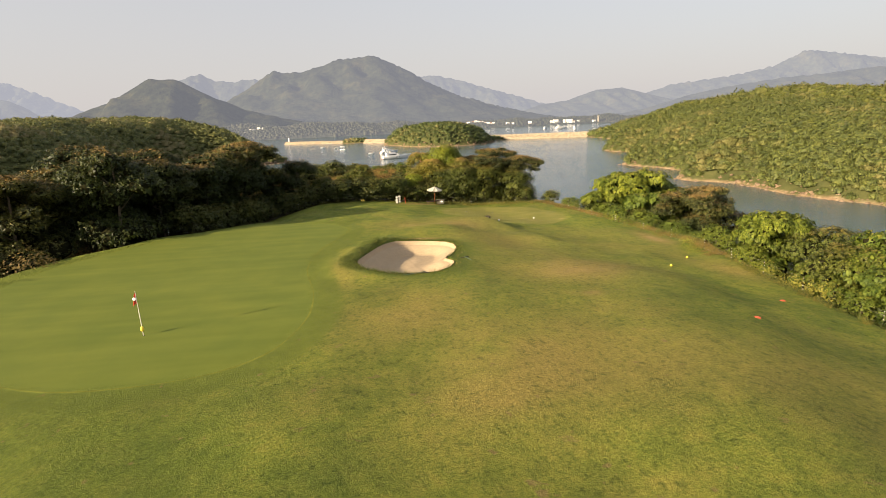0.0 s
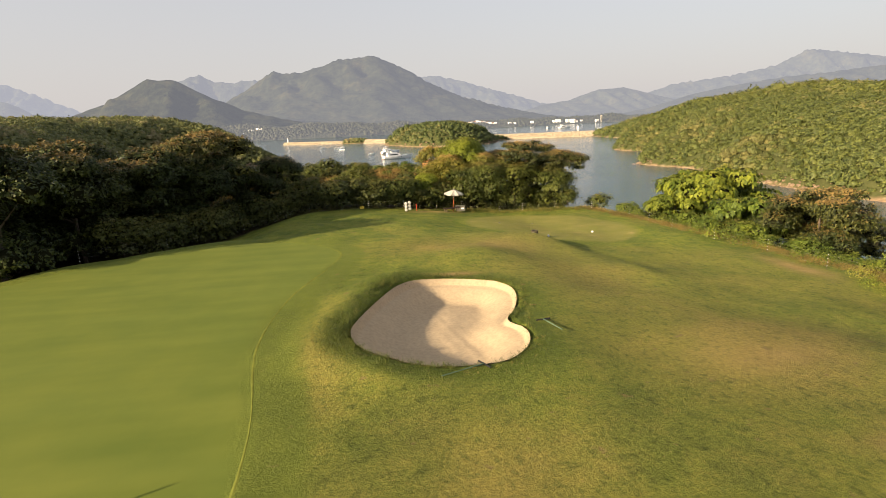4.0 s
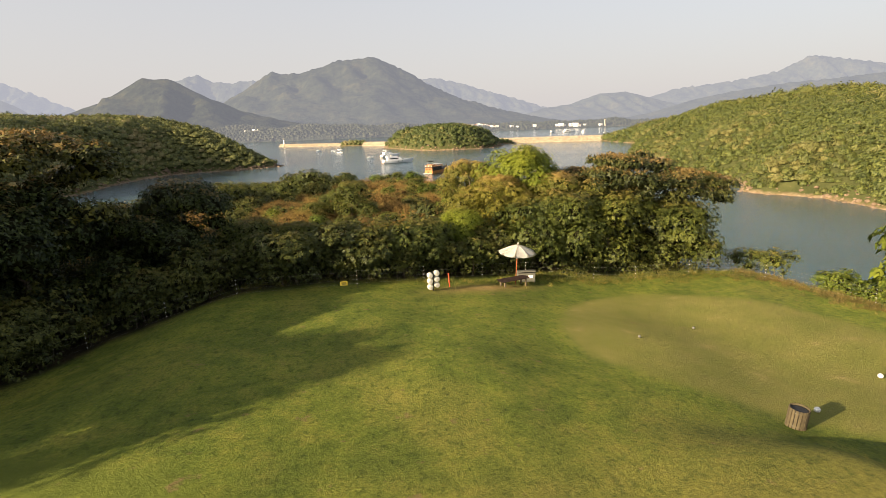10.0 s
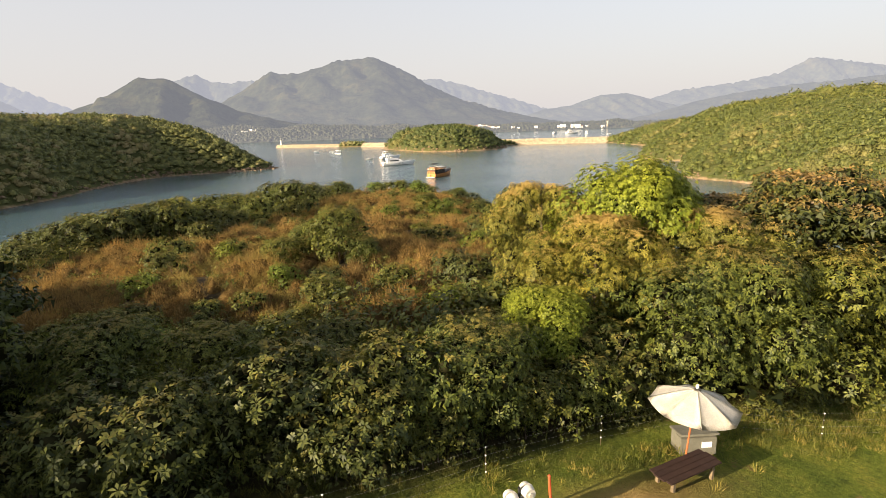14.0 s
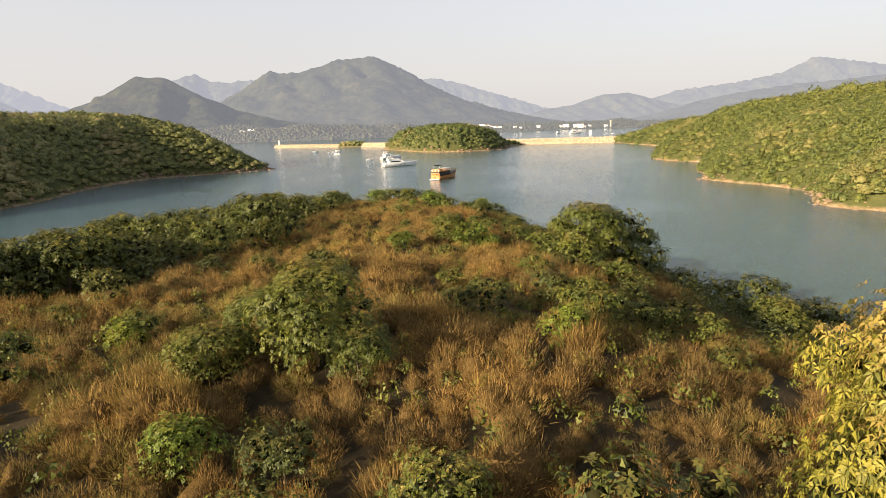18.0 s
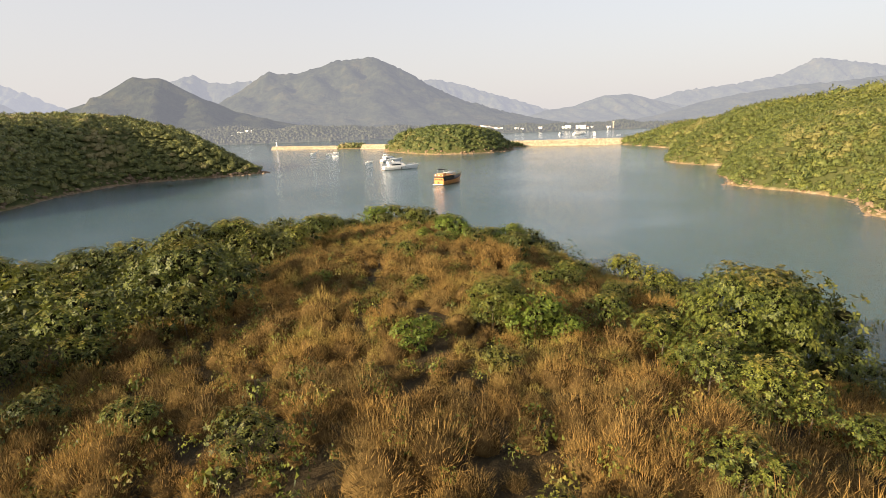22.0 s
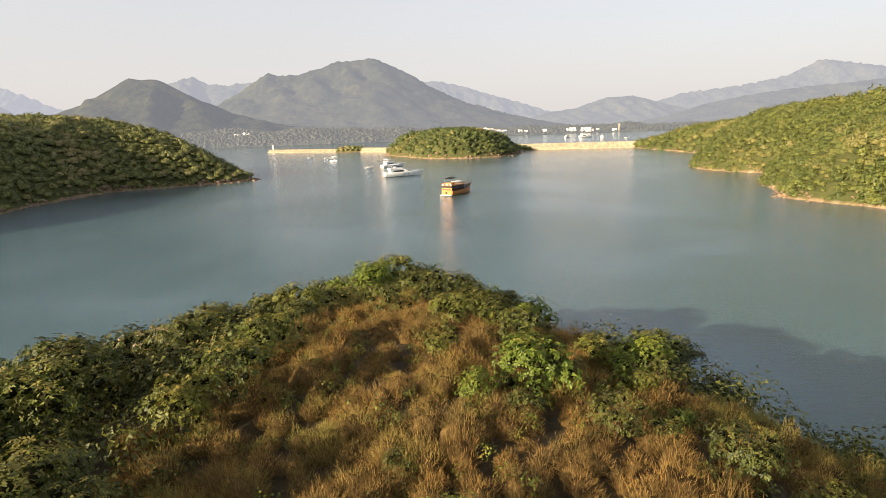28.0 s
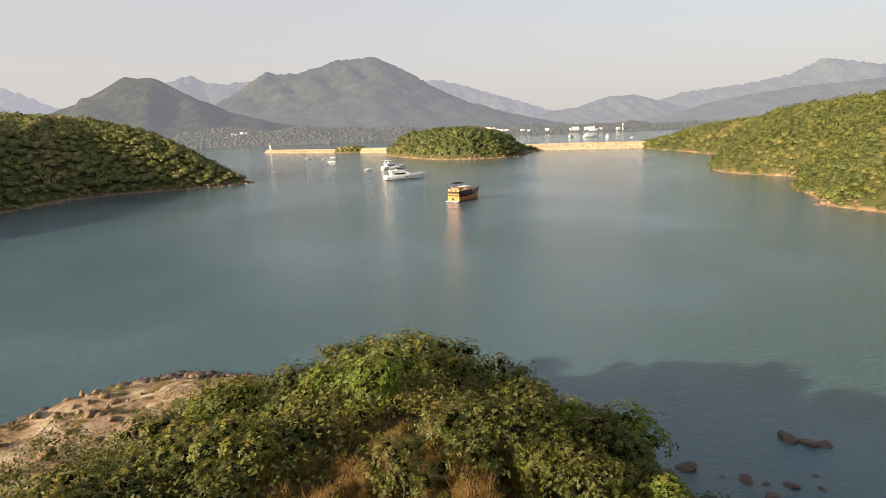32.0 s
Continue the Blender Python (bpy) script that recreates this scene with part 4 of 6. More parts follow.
# shrubs that stand out of the brush
for x, y, top, kinds in ((-2.9, 102.2, 24.0, THICKET), (-4.6, 103, 23.0, THICKET), (-6.4, 101.5, 22.4, THICKET), (-1.4, 100.6, 22.2, THICKET), (14.7, 122.1, 22.4, THICKET), (17.5, 123, 21.6, SHRUB_D), (20, 124.5, 20.0, THICKET), (5.0, 126.3, 21.6, THICKET), (6.8, 125.6, 21.0, SHRUB_B), (8.1, 125.2, 20.0, SHRUB_B),
                         (20.7, 141, 17.6, SHRUB_M), (24, 142, 16, SHRUB_M), (6.8, 153.6, 20.2, SHRUB_B), (3.4, 171.2, 18.7, SHRUB_D), (5.5, 172, 18.2, SHRUB_D), (0.5, 170, 18.0, SHRUB_D), (13, 116, 20.6, SHRUB_M), (24, 113, 17.6, SHRUB_M),
                         (27, 118, 17, SHRUB_D), (30, 126, 14.5, SHRUB_D), (33, 120, 14.5, SHRUB_D), (1.2, 124, 20.9, SHRUB_B), (-8, 118, 21, SHRUB_M), (-16, 110, 20.8, SHRUB_M), (10, 134, 19.8, SHRUB_M), (-3, 112, 20.9, SHRUB_M),
                         (13, 156, 18.5, SHRUB_B), (16, 160, 17.2, SHRUB_D), (19, 164, 15, SHRUB_D), (10, 168, 16.5, SHRUB_B), (9, 176, 15.6, SHRUB_B), (13, 178, 13.6, SHRUB_B)):
    plant(random.choice(kinds), x, y, top)
for k in range(150):
    y = random.uniform(92, 186)
    if k % 3 == 0:
        x = random.uniform(10, 1) + 0.62 * float(shore_right(y)) * 0.8
    elif k % 3 == 1:
        x = random.uniform(-12, -34) * (1.1 - 0.002 * (y - 90))
    else:
        x = random.uniform(-14, 16)
    if x > shore_right(y) - 4:
        continue
    small = k % 3 == 2
    plant(random.choice(SHRUB_D + SHRUB_M + (SHRUB_B if small else SHRUB_D)), x, y, scale=random.uniform(0.35, 0.75) if small else random.uniform(0.7, 1.25))
for k in range(90):
    y = random.uniform(174, 201)
    x = random.uniform(-26, float(shore_right(y)) - 2)
    if ground_height(np.array(x), np.array(y)) < 2.6:
        continue
    plant(random.choice(SHRUB_M + SHRUB_M + SHRUB_D + SHRUB_B[:1]), x, y, scale=random.uniform(0.6, 1.75))


for k in range(115):
    y = random.uniform(112, 178)
    x = random.uniform(-32, float(brush_west(y)) - 0.5)
    plant(random.choice(SHRUB_D + SHRUB_D + SHRUB_M), x, y, scale=random.uniform(0.6, 1.75))
for k in range(60):
    y = random.uniform(104, 176)
    plant(random.choice(SHRUB_D + SHRUB_M + SHRUB_M), random.uniform(-5, 1) + (0.5 + 0.5 * random.random()) * float(brush_east(y)), y, scale=random.uniform(0.4, 0.95))


def clump_template(r, leaves, size, width, heart=0.0):
    """A rounded clump of leaves; far ones close over a lumpy heart, near ones over inner leaves."""
    d = dirs(r, leaves, -0.15)
    k = r.normal(0, 2.4, (3, 3))
    lump = 1 + 0.16 * np.sin(d @ k).sum(1, keepdims=True) / 1.5
    c = d * (0.88 * lump + r.normal(0, 0.08, (len(d), 1))) * np.array([1, 1, 0.8])
    v, f = leaf_quads(r, c, d + np.array([0, 0, 0.3]), size, width, 0.1)
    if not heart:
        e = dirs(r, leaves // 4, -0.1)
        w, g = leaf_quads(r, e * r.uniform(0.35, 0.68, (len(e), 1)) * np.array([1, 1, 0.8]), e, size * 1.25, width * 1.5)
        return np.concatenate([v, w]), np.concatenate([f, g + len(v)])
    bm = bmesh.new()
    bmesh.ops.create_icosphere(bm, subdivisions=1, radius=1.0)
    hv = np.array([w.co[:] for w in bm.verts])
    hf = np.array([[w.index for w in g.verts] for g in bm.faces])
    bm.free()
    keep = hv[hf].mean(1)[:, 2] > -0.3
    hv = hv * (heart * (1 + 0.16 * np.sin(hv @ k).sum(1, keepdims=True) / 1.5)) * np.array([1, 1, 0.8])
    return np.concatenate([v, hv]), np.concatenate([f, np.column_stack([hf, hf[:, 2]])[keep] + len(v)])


def tuft_template(r, blades, plume=False):
    """A feathery plume of fine, nearly upright dry stems, or a loose tuft of blades."""
    if plume:
        n = blades
        a, lean = r.uniform(0, 6.283, n), 1.25 * np.sqrt(r.uniform(0, 1, n))
        wide, tall = r.uniform(0.85, 1.15), r.uniform(0.85, 1.1)
        lobe = 1 + 0.13 * np.sin(a * r.randint(2, 5) + r.uniform(0, 6)) * np.sin(lean * 2.5)
        way = np.column_stack([np.cos(a) * np.sin(lean) * 0.74 * wide, np.sin(a) * np.sin(lean) * 0.74 * wide, np.cos(lean) * tall * 0.92 + 0.08])
        reach = (lobe * r.uniform(0.80, 1.06, n))[:, None]
        deep = np.where(r.uniform(0, 1, n) < 0.3, r.uniform(0.6, 0.8, n), r.uniform(0.8, 1.0, n))[:, None]
        foot = way * reach * deep + r.normal(0, 0.03, (n, 3))
        up = way / np.linalg.norm(way, axis=1, keepdims=True) * 0.85 + np.array([0, 0, 0.45]) + r.normal(0, 0.33, (n, 3))
        tip = foot + up * r.uniform(0.09, 0.2, (n, 1))
        side = np.cross(tip - foot, r.normal(0, 1, (n, 3)))
        side *= 0.0068 / (np.linalg.norm(side, axis=1, keepdims=True) + 1e-9)
        v = np.stack([foot + side, tip, foot - side], 1).reshape(-1, 3)
        f = np.arange(n * 3).reshape(-1, 3)
        hv, hf = MOUND
        k = r.normal(0, 3.0, (3, 3))
        hv = hv * np.array([0.54 * wide, 0.54 * wide, 0.72 * tall]) * (1 + 0.10 * np.sin(hv @ k).sum(1, keepdims=True) + r.normal(0, 0.13, (len(hv), 1)))
        hf = hf[hv[hf[:, :3]].mean(1)[:, 2] > -0.05]
        return np.concatenate([v, hv]), np.concatenate([np.column_stack([f, f[:, 2]]), hf + len(v)]), len(hv)
    d = dirs(r, blades, 0.0)
    n = len(d)
    d = d * np.array([1, 1, 1.1]) + r.normal(0, 0.10, (n, 3))
    foot = d * r.uniform(0.08, 0.46, (n, 1))
    way = d * np.array([0.8, 0.8, 1]) + np.array([0, 0, 0.45]) + r.normal(0, 0.32, (n, 3))
    way /= np.linalg.norm(way, axis=1, keepdims=True)
    L = r.uniform(0.20, 0.46, (n, 1))
    side = np.cross(way, r.normal(0, 1, (n, 3)))
    side *= 0.013 / (np.linalg.norm(side, axis=1, keepdims=True) + 1e-9)
    v = np.stack([foot + side, foot + way * L, foot - side], 1).reshape(-1, 3)
    f = np.arange(n * 3).reshape(-1, 3)
    return v, np.column_stack([f, f[:, 2]])


def spread(name, templates, at, size, mat, dry, seed, label, category, squash=None, inner=None):
    """Many plants that nobody could count, as one mesh."""
    r = np.random.RandomState(seed)
    which = r.randint(0, len(templates), len(at))
    vs, fs, ds, k = [], [], [], 0
    for j, (tv, tf, *heart) in enumerate(templates):
        p, s, q = at[which == j], size[which == j], dry[which == j]
        a = r.uniform(0, 6.283, len(p))
        ca, sa = np.cos(a)[:, None], np.sin(a)[:, None]
        h = (s * (1 if squash is None else squash[which == j]))[:, None]
        v = np.stack([(tv[:, 0] * ca - tv[:, 1] * sa) * s[:, None], (tv[:, 0] * sa + tv[:, 1] * ca) * s[:, None], tv[:, 2] * h], -1) + p[:, None]
        vs.append(v.reshape(-1, 3))
        fs.append((tf[None] + (np.arange(len(p)) * len(tv))[:, None, None]).reshape(-1, 4) + k)
        mark = np.repeat(q[:, None], len(tv), 1)
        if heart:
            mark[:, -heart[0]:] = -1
        ds.append(mark.ravel())
        k += v.shape[0] * v.shape[1]
    ob = new(name, leafy_mesh(name, np.concatenate(vs), np.concatenate(fs), mat, np.concatenate(ds), inner))
    return tagged(ob, label, category, kind="stuff")


def scatter(x0, x1, y0, y1, step, seed):
    r = np.random.RandomState(seed)
    X, Y = np.meshgrid(np.arange(x0, x1, step), np.arange(y0, y1, step))
    return X.ravel() + r.uniform(-0.5, 0.5, X.size) * step, Y.ravel() + r.uniform(-0.5, 0.5, X.size) * step


r = np.random.RandomState(77)
CLUMPS = [clump_template(r, 150, 0.21, 0.09, 0.76) for k in range(8)]
CANOPY = [clump_template(r, 90, 0.29, 0.13, 0.66) for k in range(8)]
FAR_CLUMPS = [clump_template(r, 30, 0.3, 0.16, 0.9) for k in range(4)]
FINE = [clump_template(r, 290, 0.105, 0.036) for k in range(5)]
TUFTS = [tuft_template(r, 740, True) for k in range(14)]
BLADES = [tuft_template(r, 45) for k in range(3)]


def woods(name, fn, x0, x1, y0, y1, step, lo, hi, mat, seed, label, test=None, foot=0.9, kinds=None, sink=0.15):
    x, y = scatter(x0, x1, y0, y1, step, seed)
    z = fn(x, y)
    ok = z > foot + 1.2 * waves(x, y, 20, seed)
    if test is not None:
        ok &= test(x, y)
    x, y, z = x[ok], y[ok], z[ok]
    r = np.random.RandomState(seed)
    s = (lo + (hi - lo) * r.uniform(0, 1, len(x)) ** 1.4) * (1 + 0.25 * waves(x, y, 45, seed + 5))
    dry = np.clip(0.45 + 0.4 * waves(x, y, 70, seed + 2) + r.normal(0, 0.22, len(x)), 0, 1)
    return spread(name, kinds or CLUMPS, np.stack([x, y, z + s * sink], 1), s, mat, dry, seed, label, "woods", r.uniform(0.8, 1.25, len(x)))


woods("woods", head_z, -300, -70, 240, 520, 3.0, 1.7, 3.3, WOODS_DARK, 61, "dense dark evergreen woods on the headland", lambda x, y: inside(HEAD, x, y) < 80, kinds=CANOPY, sink=0.45)
woods("woods", east_z, 135, 238, 70, 470, 2.6, 1.7, 3.0, WOODS, 62, "sunlit green woods on the hillside", kinds=CANOPY)
woods("woods", east_z, 238, 300, 70, 470, 3.6, 2.1, 3.6, WOODS, 75, "sunlit green woods high on the hillside", kinds=CANOPY)
woods("woods", east_z, 300, 480, 90, 680, 6.6, 4.2, 6.4, WOODS, 63, "sunlit green woods on the hilltop")
woods("woods", east_z, 180, 300, 470, 735, 5.4, 3.2, 5.0, WOODS, 64, "green woods above the dam")
woods("woods", islet_z, 5, 142, 598, 740, 4.2, 2.4, 3.8, WOODS, 65, "scrub woods covering the islet", foot=2.5)
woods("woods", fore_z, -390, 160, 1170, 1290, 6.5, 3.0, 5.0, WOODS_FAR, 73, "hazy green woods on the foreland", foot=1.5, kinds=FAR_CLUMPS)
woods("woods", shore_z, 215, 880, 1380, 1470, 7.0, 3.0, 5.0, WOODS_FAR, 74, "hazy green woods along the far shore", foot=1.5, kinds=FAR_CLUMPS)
woods("woods", knoll_z, -58, -6, 802, 842, 4.0, 2.4, 4.2, WOODS_DARK, 66, "dark trees on the breakwater knoll", foot=1.0)
woods("woods", spit_z, 122, 188, 694, 726, 3.4, 1.2, 2.6, WOODS, 67, "low bushes on the spit", foot=0.9)
woods("woods", ground_height, -330, -62, -40, 120, 7.0, 4.0, 6.5, WOODS_DARK, 68, "dense woods west of the green", lambda x, y: x < shore_left(y) * 0 - 62)
# undergrowth of the near land: thick scrub on both flanks of the brush
woods("undergrowth", ground_height, -95, 48, 84, 205, 2.6, 1.5, 2.8, LEAF_SHRUB, 69, "thick dark scrub on the flanks of the promontory",
      lambda x, y: ((x < brush_west(y) + 3.5 * waves(x, y, 22, 3)) | (x > brush_east(y) + 3 * waves(x, y, 18, 9)) | (y > 176) | (y < 88)) & ~((y > 203) & (x < -23)), 1.5, FINE, 0.1)
woods("undergrowth", ground_height, 27, 50, 2, 84, 2.3, 0.9, 1.6, LEAF_BRIGHT, 70, "green scrub on the bank above the inlet", None, 1.5, FINE, 0.1)
woods("undergrowth", ground_height, -62, -27, 5, 86, 2.6, 1.0, 2.0, LEAF_DARK, 71, "dark undergrowth below the trees", None, 1.5, FINE, 0.1)
woods("undergrowth", ground_height, -30, 24, 79.5, 95, 2.0, 0.8, 1.4, LEAF_SHRUB, 72, "dark undergrowth behind the fence", lambda x, y: (y > 80.5) & (y < 88 + 2 * waves(x, y, 8, 2)), 1.5, FINE, 0.1)

x, y = scatter(-40, 30, 84, 180, 1.12, 81)
ok = (x > brush_west(y) - 2 + 4 * waves(x, y, 22, 3)) & (x < brush_east(y) + 2 + 3 * waves(x, y, 18, 9)) & (y < 177 + 2 * waves(x, y, 9, 5)) & (y > 86.5 + 2 * waves(x, y, 9, 1))
x, y = x[ok], y[ok]
r = np.random.RandomState(82)
s = (0.72 + 0.65 * r.uniform(0, 1, len(x)) ** 1.5) * (1 + 0.25 * waves(x, y, 8, 6))
dry = np.clip(0.42 + 0.38 * waves(x, y, 16, 14) + r.normal(0, 0.16, len(x)), 0, 1)
spread("dry_brush", TUFTS, np.stack([x, y, ground_height(x, y) - 0.22], 1), s, TUFT, dry, 83, "golden-brown feathery dry brush in tussocks", "brush", r.uniform(0.8, 1.2, len(x)), BRUSH_HEART)
# small leafy sprigs between the tussocks
x, y = scatter(-32, 22, 88, 182, 1.35, 88)
ok = (x > brush_west(y) - 2) & (x < brush_east(y) + 2) & (waves(x, y, 6, 21) > -0.25)
x, y = x[ok], y[ok]
spread("sprigs", [clump_template(r, 44, 0.22, 0.075) for k in range(4)], np.stack([x, y, ground_height(x, y) + r.uniform(0.2, 0.6, len(x))], 1), r.uniform(0.28, 0.62, len(x)), LEAF_MID, r.uniform(0, 0.9, len(x)), 89, "small olive-green leafy sprigs between dry tussocks", "scrub", r.uniform(0.9, 1.6, len(x)))
# low scrub and grass on the beach
x, y = r.uniform(-50, -14, 1500), r.uniform(188, 214, 1500)
z = ground_height(x, y)
ok = (z > 0.9) & (z < 4) & (waves(x, y, 7, 33) + 0.35 * r.normal(0, 1, 1500) > 0.1)
x, y, z = x[ok], y[ok], z[ok]
spread("beach_scrub", [clump_template(r, 90, 0.2, 0.06) for k in range(4)], np.stack([x, y, z], 1), r.uniform(0.3, 0.8, len(x)), LEAF_MID, r.uniform(0.2, 1, len(x)), 95, "low scrub creeping over the pale beach", "scrub", r.uniform(0.4, 0.8, len(x)))
# long grass along the fence and round the sand
x = np.concatenate([r.uniform(9, 26, 700), r.uniform(-12, 9, 260)])
y = np.where(x > 9, 79.6 + r.normal(0, 0.7, len(x)) - 0.55 * np.clip(x - 21, 0, 9), 77.3 + 0.1 * x + r.normal(0, 0.5, len(x)))
spread("long_grass", BLADES, np.stack([x, y, ground_height(x, y) - 0.04], 1), r.uniform(0.25, 0.6, len(x)), LEAF_MID, r.uniform(0.3, 1, len(x)), 84, "long unmown grass along the fence", "grass")
y = r.uniform(10, 76, 900)
x = curve(y, [-30, 20, 30, 46, 60, 75, 80], [23, 23.5, 25, 28, 27, 24.5, 23]) + np.abs(r.normal(0, 0.8, 900)) - 0.3
spread("long_grass", BLADES, np.stack([x, y, ground_height(x, y) - 0.04], 1), r.uniform(0.25, 0.6, 900), LEAF_MID, r.uniform(0.4, 1, 900), 85, "long yellowing grass at the edge of the bank", "grass")
y = r.uniform(40, 79.5, 1300)
x = curve(y, [-30, 20, 30, 46, 60, 75, 80], [23, 23.5, 25, 28, 27, 24.5, 23]) + r.normal(0.1, 0.55, 1300)
spread("long_grass", BLADES, np.stack([x, y, ground_height(x, y) - 0.04], 1), r.uniform(0.3, 0.7, 1300), GRASS_DRY, r.uniform(0, 0.7, 1300), 91, "dry golden grass along the edge of the bank", "grass")
x, y = r.uniform(-4.5, 7.5, 9000), r.uniform(31, 48, 9000)
d = -inside(BUNKER, x, y)
wide = 0.5 + 1.1 * smooth(2.5, -0.5, x) + 0.5 * smooth(42, 45, y)
ok = (d > 0.02) & (d < wide * r.uniform(0.3, 1, 9000)) & (inside(GREEN, x, y) < -2.0)
x, y = x[ok], y[ok]
spread("lip_grass", [tuft_template(r, 24) for k in range(4)], np.stack([x, y, ground_height(x, y) - 0.03], 1), r.uniform(0.22, 0.45, len(x)), LEAF_MID, r.uniform(0, 0.6, len(x)), 92, "long lush grass hanging over the bunker lip", "grass")
r = np.random.RandomState(86)
x, y = np.concatenate([r.uniform(-10, 24, 5200), r.uniform(-4, 9, 3600), r.uniform(-9, 24, 13000)]), np.concatenate([r.uniform(60, 79, 5200), r.uniform(29, 50, 3600), r.uniform(8, 60, 13000)])
ok = (inside(BUNKER, x, y) < -0.15) & (inside(GREEN, x, y) < -1.5) & (inside(TEE, x, y) < -0.3)
x, y = x[ok], y[ok]
near_sand = np.exp(-((inside(BUNKER, x, y) + 0.5) / 0.7) ** 2)
spread("rough_grass", [tuft_template(r, 14) for k in range(3)], np.stack([x, y, ground_height(x, y) - 0.03], 1), r.uniform(0.10, 0.2, len(x)) * (1 + 1.1 * near_sand), LEAF_MID, r.uniform(0.2, 1, len(x)), 87, "short rough grass in small tufts", "grass")


# ---- things on the course ----
def zat(x, y):
    return float(ground_height(np.array(float(x)), np.array(float(y))))


def flagstick(x, y):
    t = thing("flagstick", pose(x, y, zat(x, y)), "white flagstick with a red flag standing in the hole", "flag")
    part("pole", rod((0, 0, -0.1), (-0.05, 0.03, 2.15), 0.016, 0.011, 8), CANVAS, t, "thin pale pole")
    bm = bmesh.new()
    rows = []
    for i in range(9):
        u = i / 8
        rows.append([bm.verts.new((-0.05 - 0.20 * u * (0.3 + 0.7 * v) + 0.02 * math.sin(6 * v), 0.03 + 0.05 * math.sin(5 * u + 2 * v), 2.12 - 0.55 * v - 0.16 * u)) for v in (0, 0.25, 0.5, 0.75, 1)])
    for p, q in zip(rows, rows[1:]):
        for k in range(4):
            bm.faces.new((p[k], p[k + 1], q[k + 1], q[k]))
    bmesh.ops.solidify(bm, geom=bm.faces[:], thickness=0.006)
    flag = part("flag", bm, RED, t, "drooping red cloth flag", True)
    part("roundel", rod((-0.13, -0.02, 1.78), (-0.13, 0.09, 1.78), 0.075, 0.075, 16), WHITE, flag, "white disc")
    part("lifter", ball(0.085, (-0.01, 0.0, 0.33), (1, 1, 1.6), 0.05, 2), YELLOW, t, "yellow ball lifter on the pole")
    part("cup", rod((0, 0, -0.11), (0, 0, 0.004), 0.054, 0.054, 20), BLACK, t, "dark hole cup")


def rake(x, y, spin):
    t = thing("bunker_rake", pose(x, y, zat(x, y) + 0.05, 0, 0, spin), "dark green bunker rake lying on the turf", "rake")
    tail = zat(x, y - 1.6) - zat(x, y) + 0.06
    part("handle", rod((0, 0, 0.02), (0, -1.6, tail), 0.020, 0.018, 8), RAKE_GREEN, t, "pale green handle")
    part("head", box((0.62, 0.05, 0.05), (0, 0.02, 0.0), 0.01), BLACK, t)
    bm = bmesh.new()
    for k in range(13):
        rod((-0.28 + k * 0.047, 0.02, 0), (-0.28 + k * 0.047, 0.02, -0.07), 0.008, 0.004, 5, bm)
    part("teeth", bm, BLACK, t)


def waste_bin(x, y):
    t = thing("waste_bin", pose(x, y, zat(x, y) - 0.02, 3, 4, 0), "round litter bin of weathered wooden slats on the turf", "bin")
    part("liner", rod((0, 0, 0.05), (0, 0, 0.60), 0.235, 0.255, 24), BLACK, t, "black inner liner")
    for k in range(18):
        a = k * 2 * math.pi / 18
        turn = Matrix.Rotation(a, 4, "Z")
        part("slat", box((0.03, 0.078, 0.64), (0.27 * math.cos(a), 0.27 * math.sin(a), 0.34), 0.006, turn), BINWOOD, t)
    for z in (0.12, 0.55):
        part("hoop", rod((0, 0, z), (0, 0, z + 0.03), 0.262, 0.262, 24), STEEL, t, "steel band")


def marker_ball(x, y, r, mat, label):
    t = thing("tee_marker", pose(x, y, zat(x, y)), label, "tee marker", "tee markers")
    part("ball", ball(r, (0, 0, r * 0.9), (1, 1, 0.95), 0.0, 2), mat, t, "", True)
    part("spike", rod((0, 0, -0.05), (0, 0, r * 0.4), 0.012, 0.012, 6), STEEL, t)


